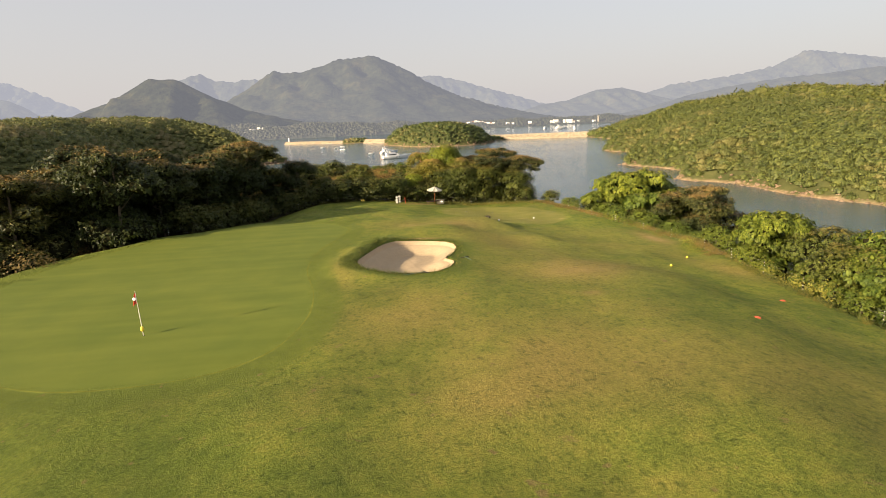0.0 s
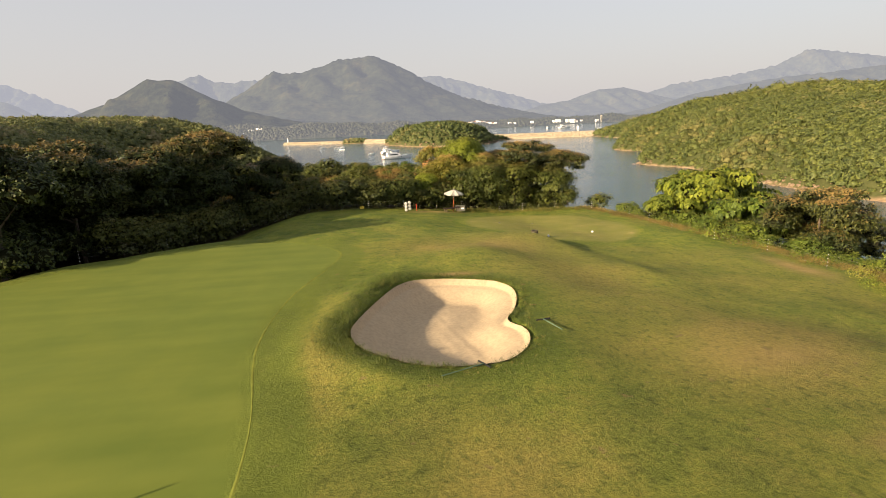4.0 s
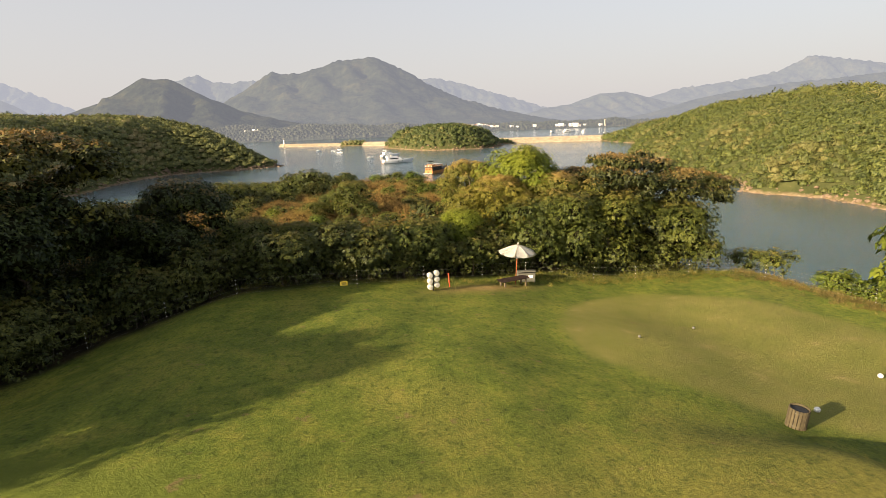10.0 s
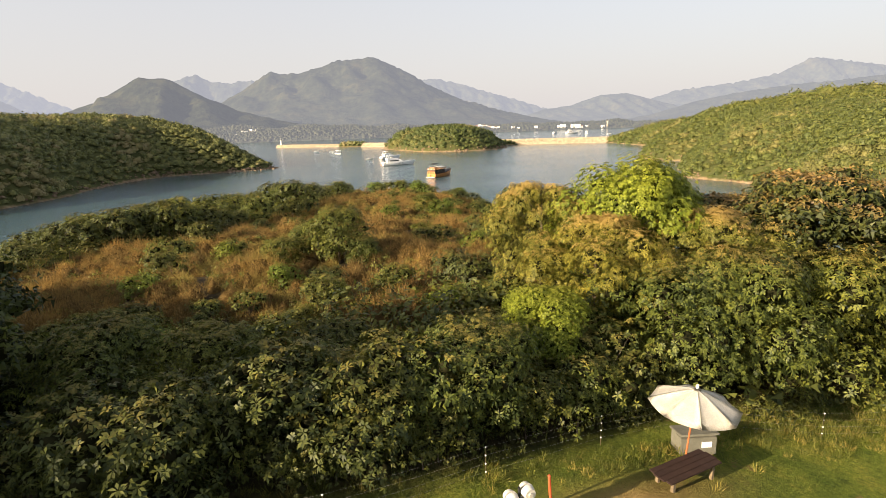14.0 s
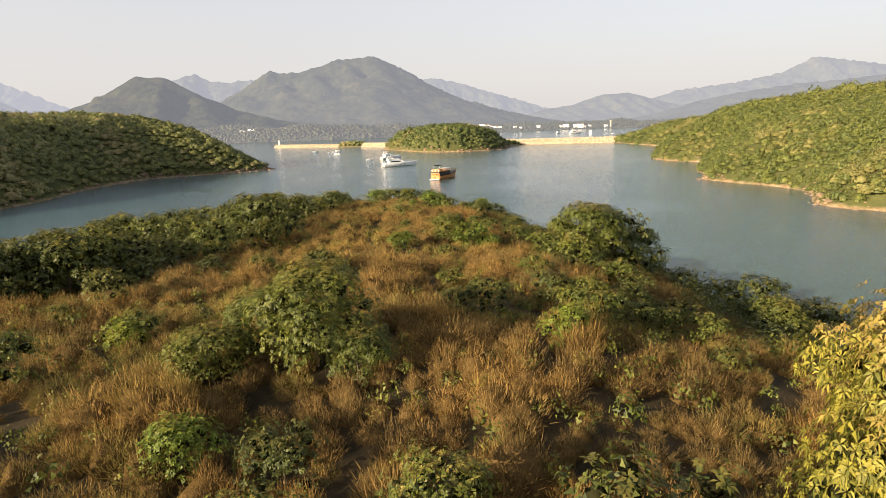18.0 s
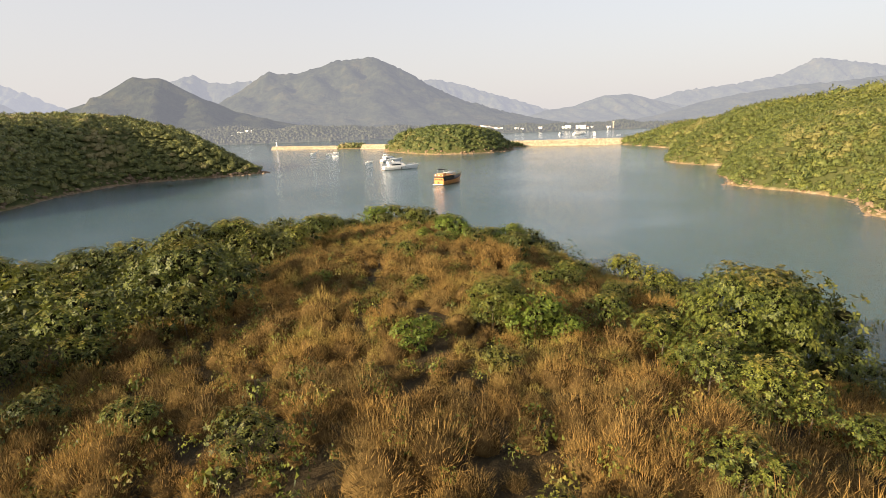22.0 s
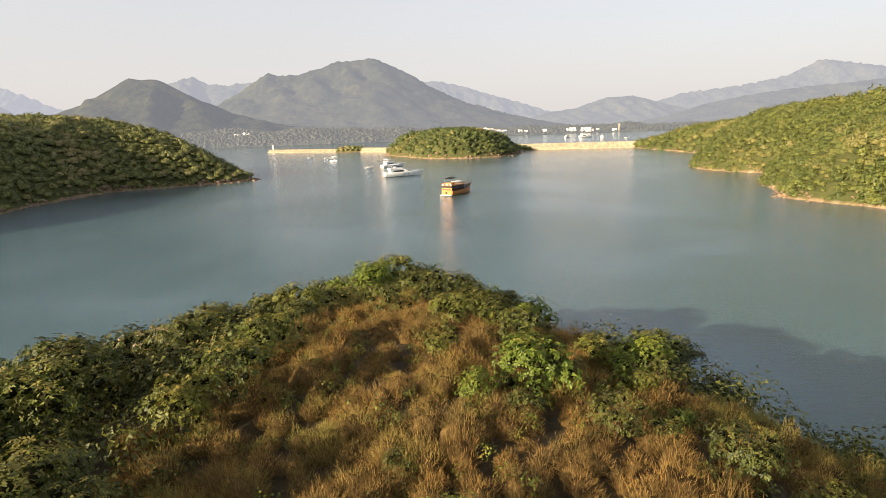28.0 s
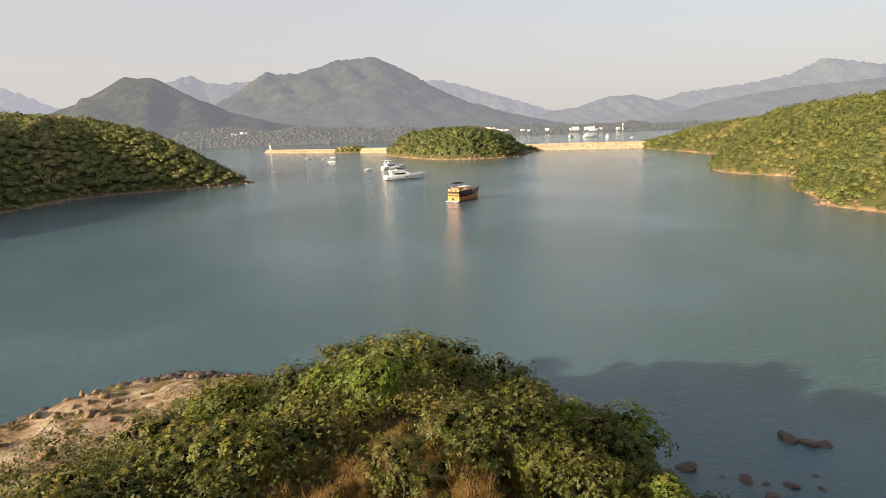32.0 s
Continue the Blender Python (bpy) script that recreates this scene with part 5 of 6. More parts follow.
def umbrella(x, y):
    t = thing("garden_umbrella", pose(x, y, zat(x, y), 3, 3, 0), "cream canvas parasol on a wooden pole beside a bench", "umbrella")
    part("pole", rod((0, 0, -0.15), (0, 0, 2.40), 0.026, 0.024, 10), plain("red_wood", (0.40, 0.12, 0.045), 0.5, vary=0.25), t, "reddish wooden pole")
    part("finial", ball(0.045, (0, 0, 2.56), (1, 1, 1.6), 0, 2), CANVAS, t, "", True)
    n, R, top, low = 8, 1.16, 2.50, 2.02
    canopy = None
    for k in range(n):
        a0, a1 = (k + 0.5) * 2 * math.pi / n, (k + 1.5) * 2 * math.pi / n
        bm = bmesh.new()
        rows = []
        for i in range(7):
            u = i / 6
            z = top - (top - low) * u ** 1.15
            rows.append([bm.verts.new(((1 - w) * math.cos(a0) * R * u + w * math.cos(a1) * R * u, (1 - w) * math.sin(a0) * R * u + w * math.sin(a1) * R * u, z - 0.05 * u * math.sin(math.pi * w) - 0.004)) for w in ((0.5,) if i == 0 else (0, 0.25, 0.5, 0.75, 1))])
        for k2 in range(4):
            bm.faces.new((rows[0][0], rows[1][k2], rows[1][k2 + 1]))
        for p, q in zip(rows[1:], rows[2:]):
            for k2 in range(4):
                bm.faces.new((p[k2], q[k2], q[k2 + 1], p[k2 + 1]))
        bmesh.ops.solidify(bm, geom=bm.faces[:], thickness=0.008)
        part("canopy_panel", bm, CANVAS, t, "cream canvas panel" if k == 0 else "", True)
        part("rib", rod((0, 0, top - 0.03), (math.cos(a0) * R, math.sin(a0) * R, low - 0.02), 0.012, 0.009, 5), GREYWOOD, t)
    bm = bmesh.new()
    pts = [(0.03, 0, 2.05), (-0.05, -0.03, 1.85), (-0.07, -0.03, 1.70), (-0.02, -0.03, 1.62), (0.04, -0.03, 1.70), (0.03, 0, 1.95)]
    for p, q in zip(pts, pts[1:]):
        rod(p, q, 0.011, 0.011, 6, bm)
    part("strap", bm, CANVAS, t, "hanging pale strap")


def bench(x, y, spin):
    t = thing("wooden_bench", pose(x, y, zat(x, y), 0, 0, spin), "long low dark plank bench under the parasol", "bench")
    for k in range(4):
        part("plank", box((2.0 - 0.1 * abs(k - 1.5), 0.17, 0.045), (0, -0.27 + 0.18 * k, 0.45), 0.008), DARKWOOD, t, "dark worn plank" if k == 0 else "")
    for sx in (-0.72, 0.72):
        for sy in (-0.24, 0.24):
            part("leg", box((0.09, 0.09, 0.46), (sx, sy, 0.20), 0.008), GREYWOOD, t)
        part("cross_rail", box((0.07, 0.6, 0.06), (sx, 0, 0.40), 0.006), GREYWOOD, t)


def chest(x, y, spin):
    t = thing("storage_chest", pose(x, y, zat(x, y), 0, 0, spin), "grey storage chest with a sloping lid behind the bench", "chest")
    part("body", box((1.05, 0.62, 0.55), (0, 0, 0.30), 0.015), STONE_GREY, t)
    part("lid", box((1.14, 0.74, 0.06), (0, 0, 0.64), 0.015, Matrix.Rotation(radians(-9), 4, "X")), STONE_GREY, t, "overhanging grey lid")
    for sx in (-0.45, 0.45):
        part("foot", box((0.08, 0.5, 0.06), (sx, 0, 0.0), 0.005), GREYWOOD, t)
    part("notice", box((0.30, 0.012, 0.18), (0.22, -0.322, 0.36), 0.003), WHITE, t, "white notice plate")


def bucket_stand(x, y):
    t = thing("bucket_stand", pose(x, y, zat(x, y), 0, 0, 14), "post with six white round floats in two columns", "stand")
    part("post", rod((0, 0, -0.1), (0, 0, 1.12), 0.03, 0.03, 8), BLACK, t)
    for k, z in enumerate((0.24, 0.57, 0.90)):
        part("arm", rod((-0.30, 0, z), (0.30, 0.02, z + 0.08), 0.014, 0.014, 6), BLACK, t)
        for sx, dz in ((-0.19, 0.0), (0.19, 0.08)):
            bm = rod((sx, -0.16, z + dz), (sx, -0.02, z + dz), 0.125, 0.16, 18)
            rod((sx, 0.02, z + dz), (sx, 0.15, z + dz), 0.16, 0.125, 18, bm)
            drum = part("float", bm, FLOAT, t, "chalky white round float" if k == 0 and sx < 0 else "", False)
            part("hub", rod((sx, -0.19, z + dz), (sx, 0.18, z + dz), 0.05, 0.05, 10), CONCRETE, drum)


def stake(name, x, y, h, r, mat, label):
    t = thing(name, pose(x, y, zat(x, y), 2, -4, 0), label, "post")
    part("shaft", rod((0, 0, -0.15), (0, 0, h), r, r, 8), mat, t)
    part("cap", rod((0, 0, h), (0, 0, h + 0.02), r * 1.15, r * 0.7, 8), mat, t)


def warning_sign(x, y):
    t = thing("warning_sign", pose(x, y, zat(x, y), 0, 0, 8), "small yellow warning board on a stake at the fence", "sign")
    part("stake", rod((0, 0.02, -0.1), (0, 0.02, 0.36), 0.018, 0.018, 6), GREYWOOD, t)
    board = part("board", box((0.40, 0.02, 0.24), (0, 0, 0.26), 0.004), YELLOW, t, "yellow board")
    for k, w in enumerate((0.26, 0.30, 0.20)):
        part("bar", box((w, 0.004, 0.022), (0, -0.013, 0.32 - 0.055 * k)), BLACK, board)


def wire_fence(points):
    t = thing("wire_fence", Matrix.Identity(4), "low electric wire fence on thin posts with white insulators", "fence")
    poles = []
    for (ax, ay), (bx, by) in zip(points, points[1:]):
        n = max(1, round(math.hypot(bx - ax, by - ay) / 4.2))
        poles += [(ax + (bx - ax) * k / n, ay + (by - ay) * k / n) for k in range(n)]
    poles.append(points[-1])
    feet = [(x, y, zat(x, y)) for x, y in poles]
    for x, y, z in feet:
        post = part("post", rod((x, y, z - 0.2), (x, y, z + 0.95), 0.010, 0.008, 6), BINWOOD, t)
        for h in (0.25, 0.48, 0.71, 0.94):
            part("insulator", ball(0.024, (x, y - 0.01, z + h), (1, 1, 1.1), 0, 1), WHITE, post)
    for h in (0.25, 0.48, 0.71, 0.94):
        bm = bmesh.new()
        for p, q in zip(feet, feet[1:]):
            m = ((p[0] + q[0]) / 2, (p[1] + q[1]) / 2, (p[2] + q[2]) / 2 + h - 0.03)
            rod((p[0], p[1], p[2] + h), m, 0.0012, 0.0012, 4, bm)
            rod(m, (q[0], q[1], q[2] + h), 0.0012, 0.0012, 4, bm)
        part("wire", bm, WIRE, t)


flagstick(-11.05, 25.8)
rake(5.8, 37.4, 8)
rake(2.7, 33.5, -62)
waste_bin(12.0, 60.3)
for x, y, rr, mat, label in ((13.5, 61.2, 0.10, WHITE, "white ball marker near the litter bin"), (18.3, 63.7, 0.10, WHITE, "white ball marker on the tee"), (20.9, 36.9, 0.09, YELLOW, "yellow ball marker on the turf"), (24.2, 40.4, 0.09, YELLOW, "yellow ball marker near the bank"),
                             (10.8, 67.9, 0.07, STONE_GREY, "grey ball marker on the tee"), (14.6, 70.0, 0.07, STONE_GREY, "grey ball marker on the tee")):
    marker_ball(x, y, rr, mat, label)
for x, y in ((17.73, 23.4), (22.67, 27.9)):
    t = thing("red_marker_disc", pose(x, y, zat(x, y)), "small flat red plastic marker lying on the fairway", "marker", "fairway markers")
    part("cone", rod((0, 0, -0.01), (0, 0, 0.06), 0.14, 0.06, 14), RED, t)
    part("rim", rod((0, 0, 0.0), (0, 0, 0.015), 0.16, 0.15, 14), RED, t)
umbrella(7.75, 77.6)
bench(7.5, 77.1, 20)
chest(8.7, 78.7, -4)
bucket_stand(2.6, 75.3)
stake("red_post", 3.6, 76.2, 0.80, 0.035, RED, "short red-orange marker post beside the floats")
warning_sign(-2.2, 75.3)
wire_fence([(-21, 57), (-17.3, 62.7), (-16.2, 66.5), (-13.4, 71.4), (-7.5, 74.4), (-1.5, 75.4), (6.0, 79.0), (9.0, 79.9), (13.3, 79.2), (16, 79.0), (20, 79.6), (23.5, 77), (25.2, 71), (24.8, 62), (26.3, 52), (26.6, 42), (26.0, 34), (25.6, 30), (26.2, 25), (26, 17)])

# ---- on the water ----


def hull(L, B, D, sheer, stern=0.86, rake_bow=0.12, bm=None, z0=-0.5):
    """A hull along +x, from the stern at 0 to the bow at L."""
    bm = bm or bmesh.new()
    rows = []
    for i in range(15):
        u = i / 14
        w = B / 2 * (stern + (1 - stern) * min(1, u * 4)) * (1 - max(0, (u - 0.45) / 0.55) ** 2.3)
        w = max(w, 0.02)
        top = D + sheer * max(0, u - 0.25) ** 2 / 0.56
        x = u * L
        fw = L * rake_bow * u ** 4
        rows.append([bm.verts.new(p) for p in ((x, -w * 0.25, z0), (x + fw * 0.3, -w * 0.78, 0.05), (x + fw * 0.7, -w * 0.95, top * 0.55), (x + fw, -w, top),
                                               (x + fw, w, top), (x + fw * 0.7, w * 0.95, top * 0.55), (x + fw * 0.3, w * 0.78, 0.05), (x, w * 0.25, z0))])
    for p, q in zip(rows, rows[1:]):
        for k in range(8):
            bm.faces.new((p[k], q[k], q[(k + 1) % 8], p[(k + 1) % 8]))
    bm.faces.new(rows[0])
    bm.faces.new(rows[-1][::-1])
    return bm


def cabin(x0, x1, w, z0, z1, lean=0.5, taper=0.85, bm=None):
    """A deckhouse with a raked front and drawn-in top."""
    bm = bm or bmesh.new()
    lo = [bm.verts.new(p) for p in ((x0, -w / 2, z0), (x1, -w / 2 * 0.75, z0), (x1, w / 2 * 0.75, z0), (x0, w / 2, z0))]
    t = w * taper / 2
    hi = [bm.verts.new(p) for p in ((x0 + 0.1, -t, z1), (x1 - lean * (z1 - z0), -t * 0.7, z1), (x1 - lean * (z1 - z0), t * 0.7, z1), (x0 + 0.1, t, z1))]
    bm.faces.new(lo[::-1]), bm.faces.new(hi)
    for k in range(4):
        bm.faces.new((lo[k], lo[(k + 1) % 4], hi[(k + 1) % 4], hi[k]))
    bmesh.ops.bevel(bm, geom=bm.edges[:], offset=0.09, segments=2, affect="EDGES")
    return bm


def rail(points, h, t, mat, r=0.03):
    bm = bmesh.new()
    for p, q in zip(points, points[1:]):
        for k in (0.5, 1.0):
            rod((p[0], p[1], p[2] + h * k), (q[0], q[1], q[2] + h * k), r, r, 5, bm)
    for p in points:
        rod(p, (p[0], p[1], p[2] + h), r, r, 5, bm)
    part("railing", bm, mat, t)


def motor_yacht(x, y, heading, L, label):
    t = thing("motor_yacht", pose(x, y, 0, 0, 0, heading), label, "yacht", "moored yachts")
    B, D = L * 0.24, L * 0.10
    part("hull", hull(L, B, D, L * 0.035), WHITE, t, "glossy white hull")
    part("boot_stripe", box((L * 0.80, B * 0.86, 0.12), (L * 0.42, 0, 0.14), 0.02), GLASS, t, "dark waterline stripe")
    part("swim_platform", box((L * 0.06, B * 0.8, 0.14), (-L * 0.03, 0, 0.35), 0.04), TEAK, t)
    part("saloon", cabin(L * 0.14, L * 0.70, B * 0.82, D * 0.95, D + L * 0.085, 1.3, 0.85), WHITE, t)
    for sy in (-1, 1):
        part("saloon_window", box((L * 0.30, 0.05, L * 0.038), (L * 0.36, sy * B * 0.372, D + L * 0.045), 0.02, Matrix.Rotation(radians(-sy * 7), 4, "X")), GLASS, t, "dark tinted window")
        for k in range(3):
            part("porthole", box((L * 0.035, 0.06, L * 0.016), (L * (0.45 + 0.09 * k), sy * B * 0.468, D * 0.66), 0.02), GLASS, t)
        part("fender", rod((L * 0.50, sy * B * 0.50, D * 0.25), (L * 0.50, sy * B * 0.50, D * 0.75), 0.22, 0.22, 10), BLACK, t, "black fender")
    part("windscreen", box((0.06, B * 0.50, L * 0.05), (L * 0.612, 0, D + L * 0.05), 0.02, Matrix.Rotation(radians(-52), 4, "Y")), GLASS, t)
    part("flybridge", cabin(L * 0.12, L * 0.52, B * 0.74, D + L * 0.085, D + L * 0.125, 0.8, 0.95), WHITE, t)
    part("helm_seat", box((L * 0.05, B * 0.34, L * 0.035), (L * 0.30, 0, D + L * 0.14), 0.06), CANVAS, t)
    for sy in (-1, 1):
        part("arch_leg", rod((L * 0.13, sy * B * 0.36, D + L * 0.08), (L * 0.20, sy * B * 0.33, D + L * 0.205), 0.16, 0.12, 8), WHITE, t)
    part("hardtop", box((L * 0.24, B * 0.72, 0.14), (L * 0.27, 0, D + L * 0.21), 0.05), WHITE, t)
    part("radar", ball(L * 0.018, (L * 0.24, 0, D + L * 0.228), (1, 1, 0.6), 0, 2), WHITE, t, "", True)
    part("aerial", rod((L * 0.20, B * 0.2, D + L * 0.21), (L * 0.17, B * 0.2, D + L * 0.29), 0.03, 0.015, 5), STEEL, t)
    part("cockpit_sofa", box((L * 0.04, B * 0.6, 0.5), (L * 0.05, 0, D + 0.1), 0.1), CANVAS, t)
    rail([(L * u, -B * 0.47 * (1 - max(0, (u - 0.45) / 0.55) ** 2.3), D + L * 0.035 * max(0, u - 0.25) ** 2 / 0.56) for u in (0.6, 0.7, 0.8, 0.9, 0.97)], 0.8, t, STEEL)
    rail([(L * u, B * 0.47 * (1 - max(0, (u - 0.45) / 0.55) ** 2.3), D + L * 0.035 * max(0, u - 0.25) ** 2 / 0.56) for u in (0.6, 0.7, 0.8, 0.9, 0.97)], 0.8, t, STEEL)


def wooden_cruiser(x, y, heading):
    t = thing("wooden_pleasure_boat", pose(x, y, 0, 0, 0, heading), "varnished orange wooden pleasure boat with a dark awning, at anchor", "boat")
    L, B = 18.0, 5.8
    part("hull", hull(L, B, 2.1, 1.5, 0.94, 0.10), DARKWOOD, t, "dark brown hull")
    part("rubbing_strake", hull(L * 1.005, B * 1.03, 1.9, 1.5, 0.94, 0.10, None, 1.6), TEAK, t, "lighter wooden strake")
    tr = part("transom", box((0.30, 5.1, 3.0), (-0.10, 0, 1.75), 0.12), TEAK, t, "bright varnished stern panel")
    part("door", box((0.06, 0.9, 0.9), (-0.27, 0.2, 1.1), 0.03), GLASS, tr, "dark square opening")
    for k in range(4):
        part("window", box((0.05, 0.72, 0.62), (-0.27, -1.65 + 1.1 * k, 2.55), 0.03), GLASS, tr)
    part("stern_platform", box((1.5, 5.4, 0.18), (-0.9, 0, 0.32), 0.05), WHITE, t, "low white boarding platform")
    part("deckhouse", box((10.0, 4.4, 2.2), (5.2, 0, 2.95), 0.10), DARKWOOD, t, "brown deckhouse")
    for sy in (-1, 1):
        for k in range(7):
            part("side_window", box((0.95, 0.05, 0.85), (1.2 + 1.35 * k, sy * 2.21, 3.2), 0.03), GLASS, t)
    part("upper_deck", box((11.2, 5.2, 0.16), (5.3, 0, 4.13), 0.05), TEAK, t)
    part("upper_house", cabin(0.5, 4.6, 3.6, 4.2, 5.3, 0.2, 0.92), TEAK, t, "varnished upper cabin")
    rail([(0, -2.5, 4.2), (2.5, -2.5, 4.2), (5, -2.5, 4.2), (7.5, -2.5, 4.2), (10.7, -2.5, 4.2), (10.7, 2.5, 4.2), (7.5, 2.5, 4.2), (5, 2.5, 4.2), (2.5, 2.5, 4.2), (0, 2.5, 4.2), (0, -2.5, 4.2)], 0.85, t, TEAK, 0.05)
    for k in range(5):
        part("life_ring", rod((-0.06, -2.0 + k, 4.55), (0.06, -2.0 + k, 4.55), 0.32, 0.32, 14), RED if k % 2 else WHITE, t, "round life ring")
    for sx in (1.2, 6.2):
        for sy in (-1.7, 1.7):
            part("awning_post", rod((sx, sy, 4.2), (sx, sy, 6.85), 0.05, 0.05, 6), STEEL, t)
    bm = bmesh.new()
    g = [[bm.verts.new((0.6 + 6.2 * i / 8, -2.0 + 4.0 * j / 6, 6.85 + 0.35 * math.sin(math.pi * i / 8) + 0.12 * math.sin(math.pi * j / 6))) for j in range(7)] for i in range(9)]
    for i in range(8):
        for j in range(6):
            bm.faces.new((g[i][j], g[i + 1][j], g[i + 1][j + 1], g[i][j + 1]))
    bmesh.ops.solidify(bm, geom=bm.faces[:], thickness=0.05)
    part("awning", bm, BLACK, t, "dark arched awning", True)
    part("fore_canopy", box((4.2, 4.0, 0.10), (9.2, 0, 5.2), 0.04), CANVAS, t, "pale fore canopy")
    for sy in (-1.8, 1.8):
        part("canopy_post", rod((11.0, sy, 4.1), (11.0, sy, 5.2), 0.04, 0.04, 6), STEEL, t)
    part("bowsprit", rod((17.0, 0, 3.5), (21.0, 0, 4.6), 0.16, 0.09, 8), DARKWOOD, t)
    rail([(11.5, -2.2, 2.5), (14, -1.7, 2.9), (16.5, -0.9, 3.4), (18.6, 0, 3.7), (16.5, 0.9, 3.4), (14, 1.7, 2.9), (11.5, 2.2, 2.5)], 0.8, t, GREYWOOD, 0.05)


def dinghy(x, y, heading, L, label):
    t = thing("dinghy", pose(x, y, 0, 0, 0, heading), label, "boat", "small moored boats")
    part("hull", hull(L, L * 0.36, 0.75, 0.4, 0.9, 0.08, None, -0.2), WHITE, t)
    part("thwart", box((0.4, L * 0.30, 0.12), (L * 0.45, 0, 0.80), 0.03), CANVAS, t)
    part("outboard", box((0.35, 0.4, 0.9), (-0.25, 0, 0.7), 0.08), BLACK, t)
    part("console", box((0.6, 0.8, 0.7), (L * 0.35, 0, 1.0), 0.08), WHITE, t)


wooden_cruiser(28.6, 359.0, 50)
motor_yacht(4.0, 456.5, 20, 22.5, "large white motor yacht at anchor in the inlet")
motor_yacht(3.5, 531.0, 38, 19.0, "white motor yacht moored behind a larger one")
for x, y, h, L in ((-9.0, 533.0, 12, 5.5), (-51, 680, 30, 6.5), (-36, 640, 170, 6.0), (-46.5, 664, 40, 6.0), (-70, 705, 10, 5.5), (-40, 705, 190, 5.5)):
    dinghy(x, y, h, L, "small white open boat on a mooring")
motor_yacht(345, 1050, 15, 24, "white yacht beyond the dam")
motor_yacht(358, 985, 70, 20, "white yacht seen from astern beyond the dam")
motor_yacht(330, 1080, 40, 14, "small white cruiser beyond the dam")
dinghy(385, 960, 20, 9, "small white boat beyond the dam")


def rock_mesh(name, seed, mat, flat=0.65):
    bm = ball(1.0, (0, 0, 0), (1, 1, flat), 0.0, 2)
    r = random.Random(seed)
    for k in range(7):
        d = Vector((r.gauss(0, 1), r.gauss(0, 1), r.gauss(0, 0.8))).normalized()
        c = r.uniform(0.55, 0.85)
        for v in bm.verts:
            e = v.co.dot(d) - c
            if e > 0:
                v.co -= d * e
    for v in bm.verts:
        v.co *= 1 + 0.09 * noise.noise(v.co * 2.3 + Vector((seed, 0, 0)))
    me = bpy.data.meshes.new(name)
    bm.to_mesh(me)
    bm.free()
    me.materials.append(mat)
    return me


def rock_template(seed):
    bm = ball(1.0, (0, 0, 0), (1, 1, 0.6), 0.55, 1, seed)
    v = np.array([w.co[:] for w in bm.verts])
    f = np.array([[w.index for w in g.verts] for g in bm.faces])
    bm.free()
    return v, np.column_stack([f, f[:, 2]])


def dam_wall(name, a, b, crest, width, label, mat):
    """A rubble bank between two points, its sides laid with armour stone."""
    a, b = np.array(a, float), np.array(b, float)
    d = (b - a) / np.linalg.norm(b - a)
    side = np.array([-d[1], d[0]])
    n = int(np.linalg.norm(b - a) / 3) + 2
    rows, r = [], np.random.RandomState(3)
    prof = [(-width * 1.6, -2), (-width * 1.25, 0.6), (-width * 0.9, crest * 0.5), (-width * 0.55, crest), (width * 0.5, crest), (width * 1.5, -2)]
    for k in range(n):
        p = a + (b - a) * k / (n - 1)
        rows.append([(*(p + side * -o + d * 0), h + r.normal(0, 0.12)) for o, h in [(-q[0], q[1]) for q in prof]])
    v = np.array(rows).reshape(-1, 3)
    m = len(prof)
    i = (np.arange(n - 1)[:, None] * m + np.arange(m - 1)[None]).ravel()
    ob = new(name, mesh_of(name, v, np.stack([i, i + 1, i + m + 1, i + m], 1), mat))
    tagged(ob, label, "dam", kind="structure")
    q = 700
    u, o = r.uniform(0, 1, q), r.uniform(-1.3, -0.5, q) * width
    h = np.interp(o, [-1.6 * width, -1.25 * width, -0.55 * width, 0], [-2, 0.6, crest, crest])
    at = np.column_stack([a + (b - a) * u[:, None] + side * o[:, None], h])
    spread("armour_stones", [rock_template(k) for k in range(4)], at, r.uniform(0.4, 0.85, q), mat, r.uniform(0, 1, q), 5, "pale rubble armour stones", "stones")
    return ob


dam_wall("dam", (146, 716), (274, 682), 6.2, 8, "long straight rubble dam in warm sunlight", ARMOUR)
dam_wall("breakwater", (-138, 884), (-44, 826), 3.6, 5, "low stone breakwater with a light at its end", ARMOUR)
dam_wall("causeway", (-14, 800), (18, 772), 5.0, 6, "short pale stone causeway to the islet", ARMOUR)
t = thing("harbour_light", pose(-134, 881, 3.5), "small white harbour light on the breakwater end", "lighthouse")
part("tower", rod((0, 0, -0.5), (0, 0, 6.2), 1.1, 0.8, 14), PLASTER, t, "white round tower")
part("gallery", rod((0, 0, 6.2), (0, 0, 6.5), 1.2, 1.2, 14), CONCRETE, t)
part("lantern", rod((0, 0, 6.5), (0, 0, 7.6), 0.55, 0.5, 10), GLASS, t)
part("lantern_cap", rod((0, 0, 7.6), (0, 0, 8.2), 0.7, 0.05, 10), PLASTER, t)
for k in range(4):
    x, y = -122 + 3.2 * k, 873 - 2 * k
    t = thing("mooring_post", pose(x, y, 3.2), "thin timber mooring post on the breakwater", "post", "mooring posts")
    part("shaft", rod((0, 0, -0.5), (0, 0, 3.0), 0.16, 0.14, 8), GREYWOOD, t)
    part("crosspiece", rod((-0.8, 0, 2.6), (0.8, 0, 2.6), 0.10, 0.10, 6), GREYWOOD, t)

# rocky shores
r = np.random.RandomState(91)


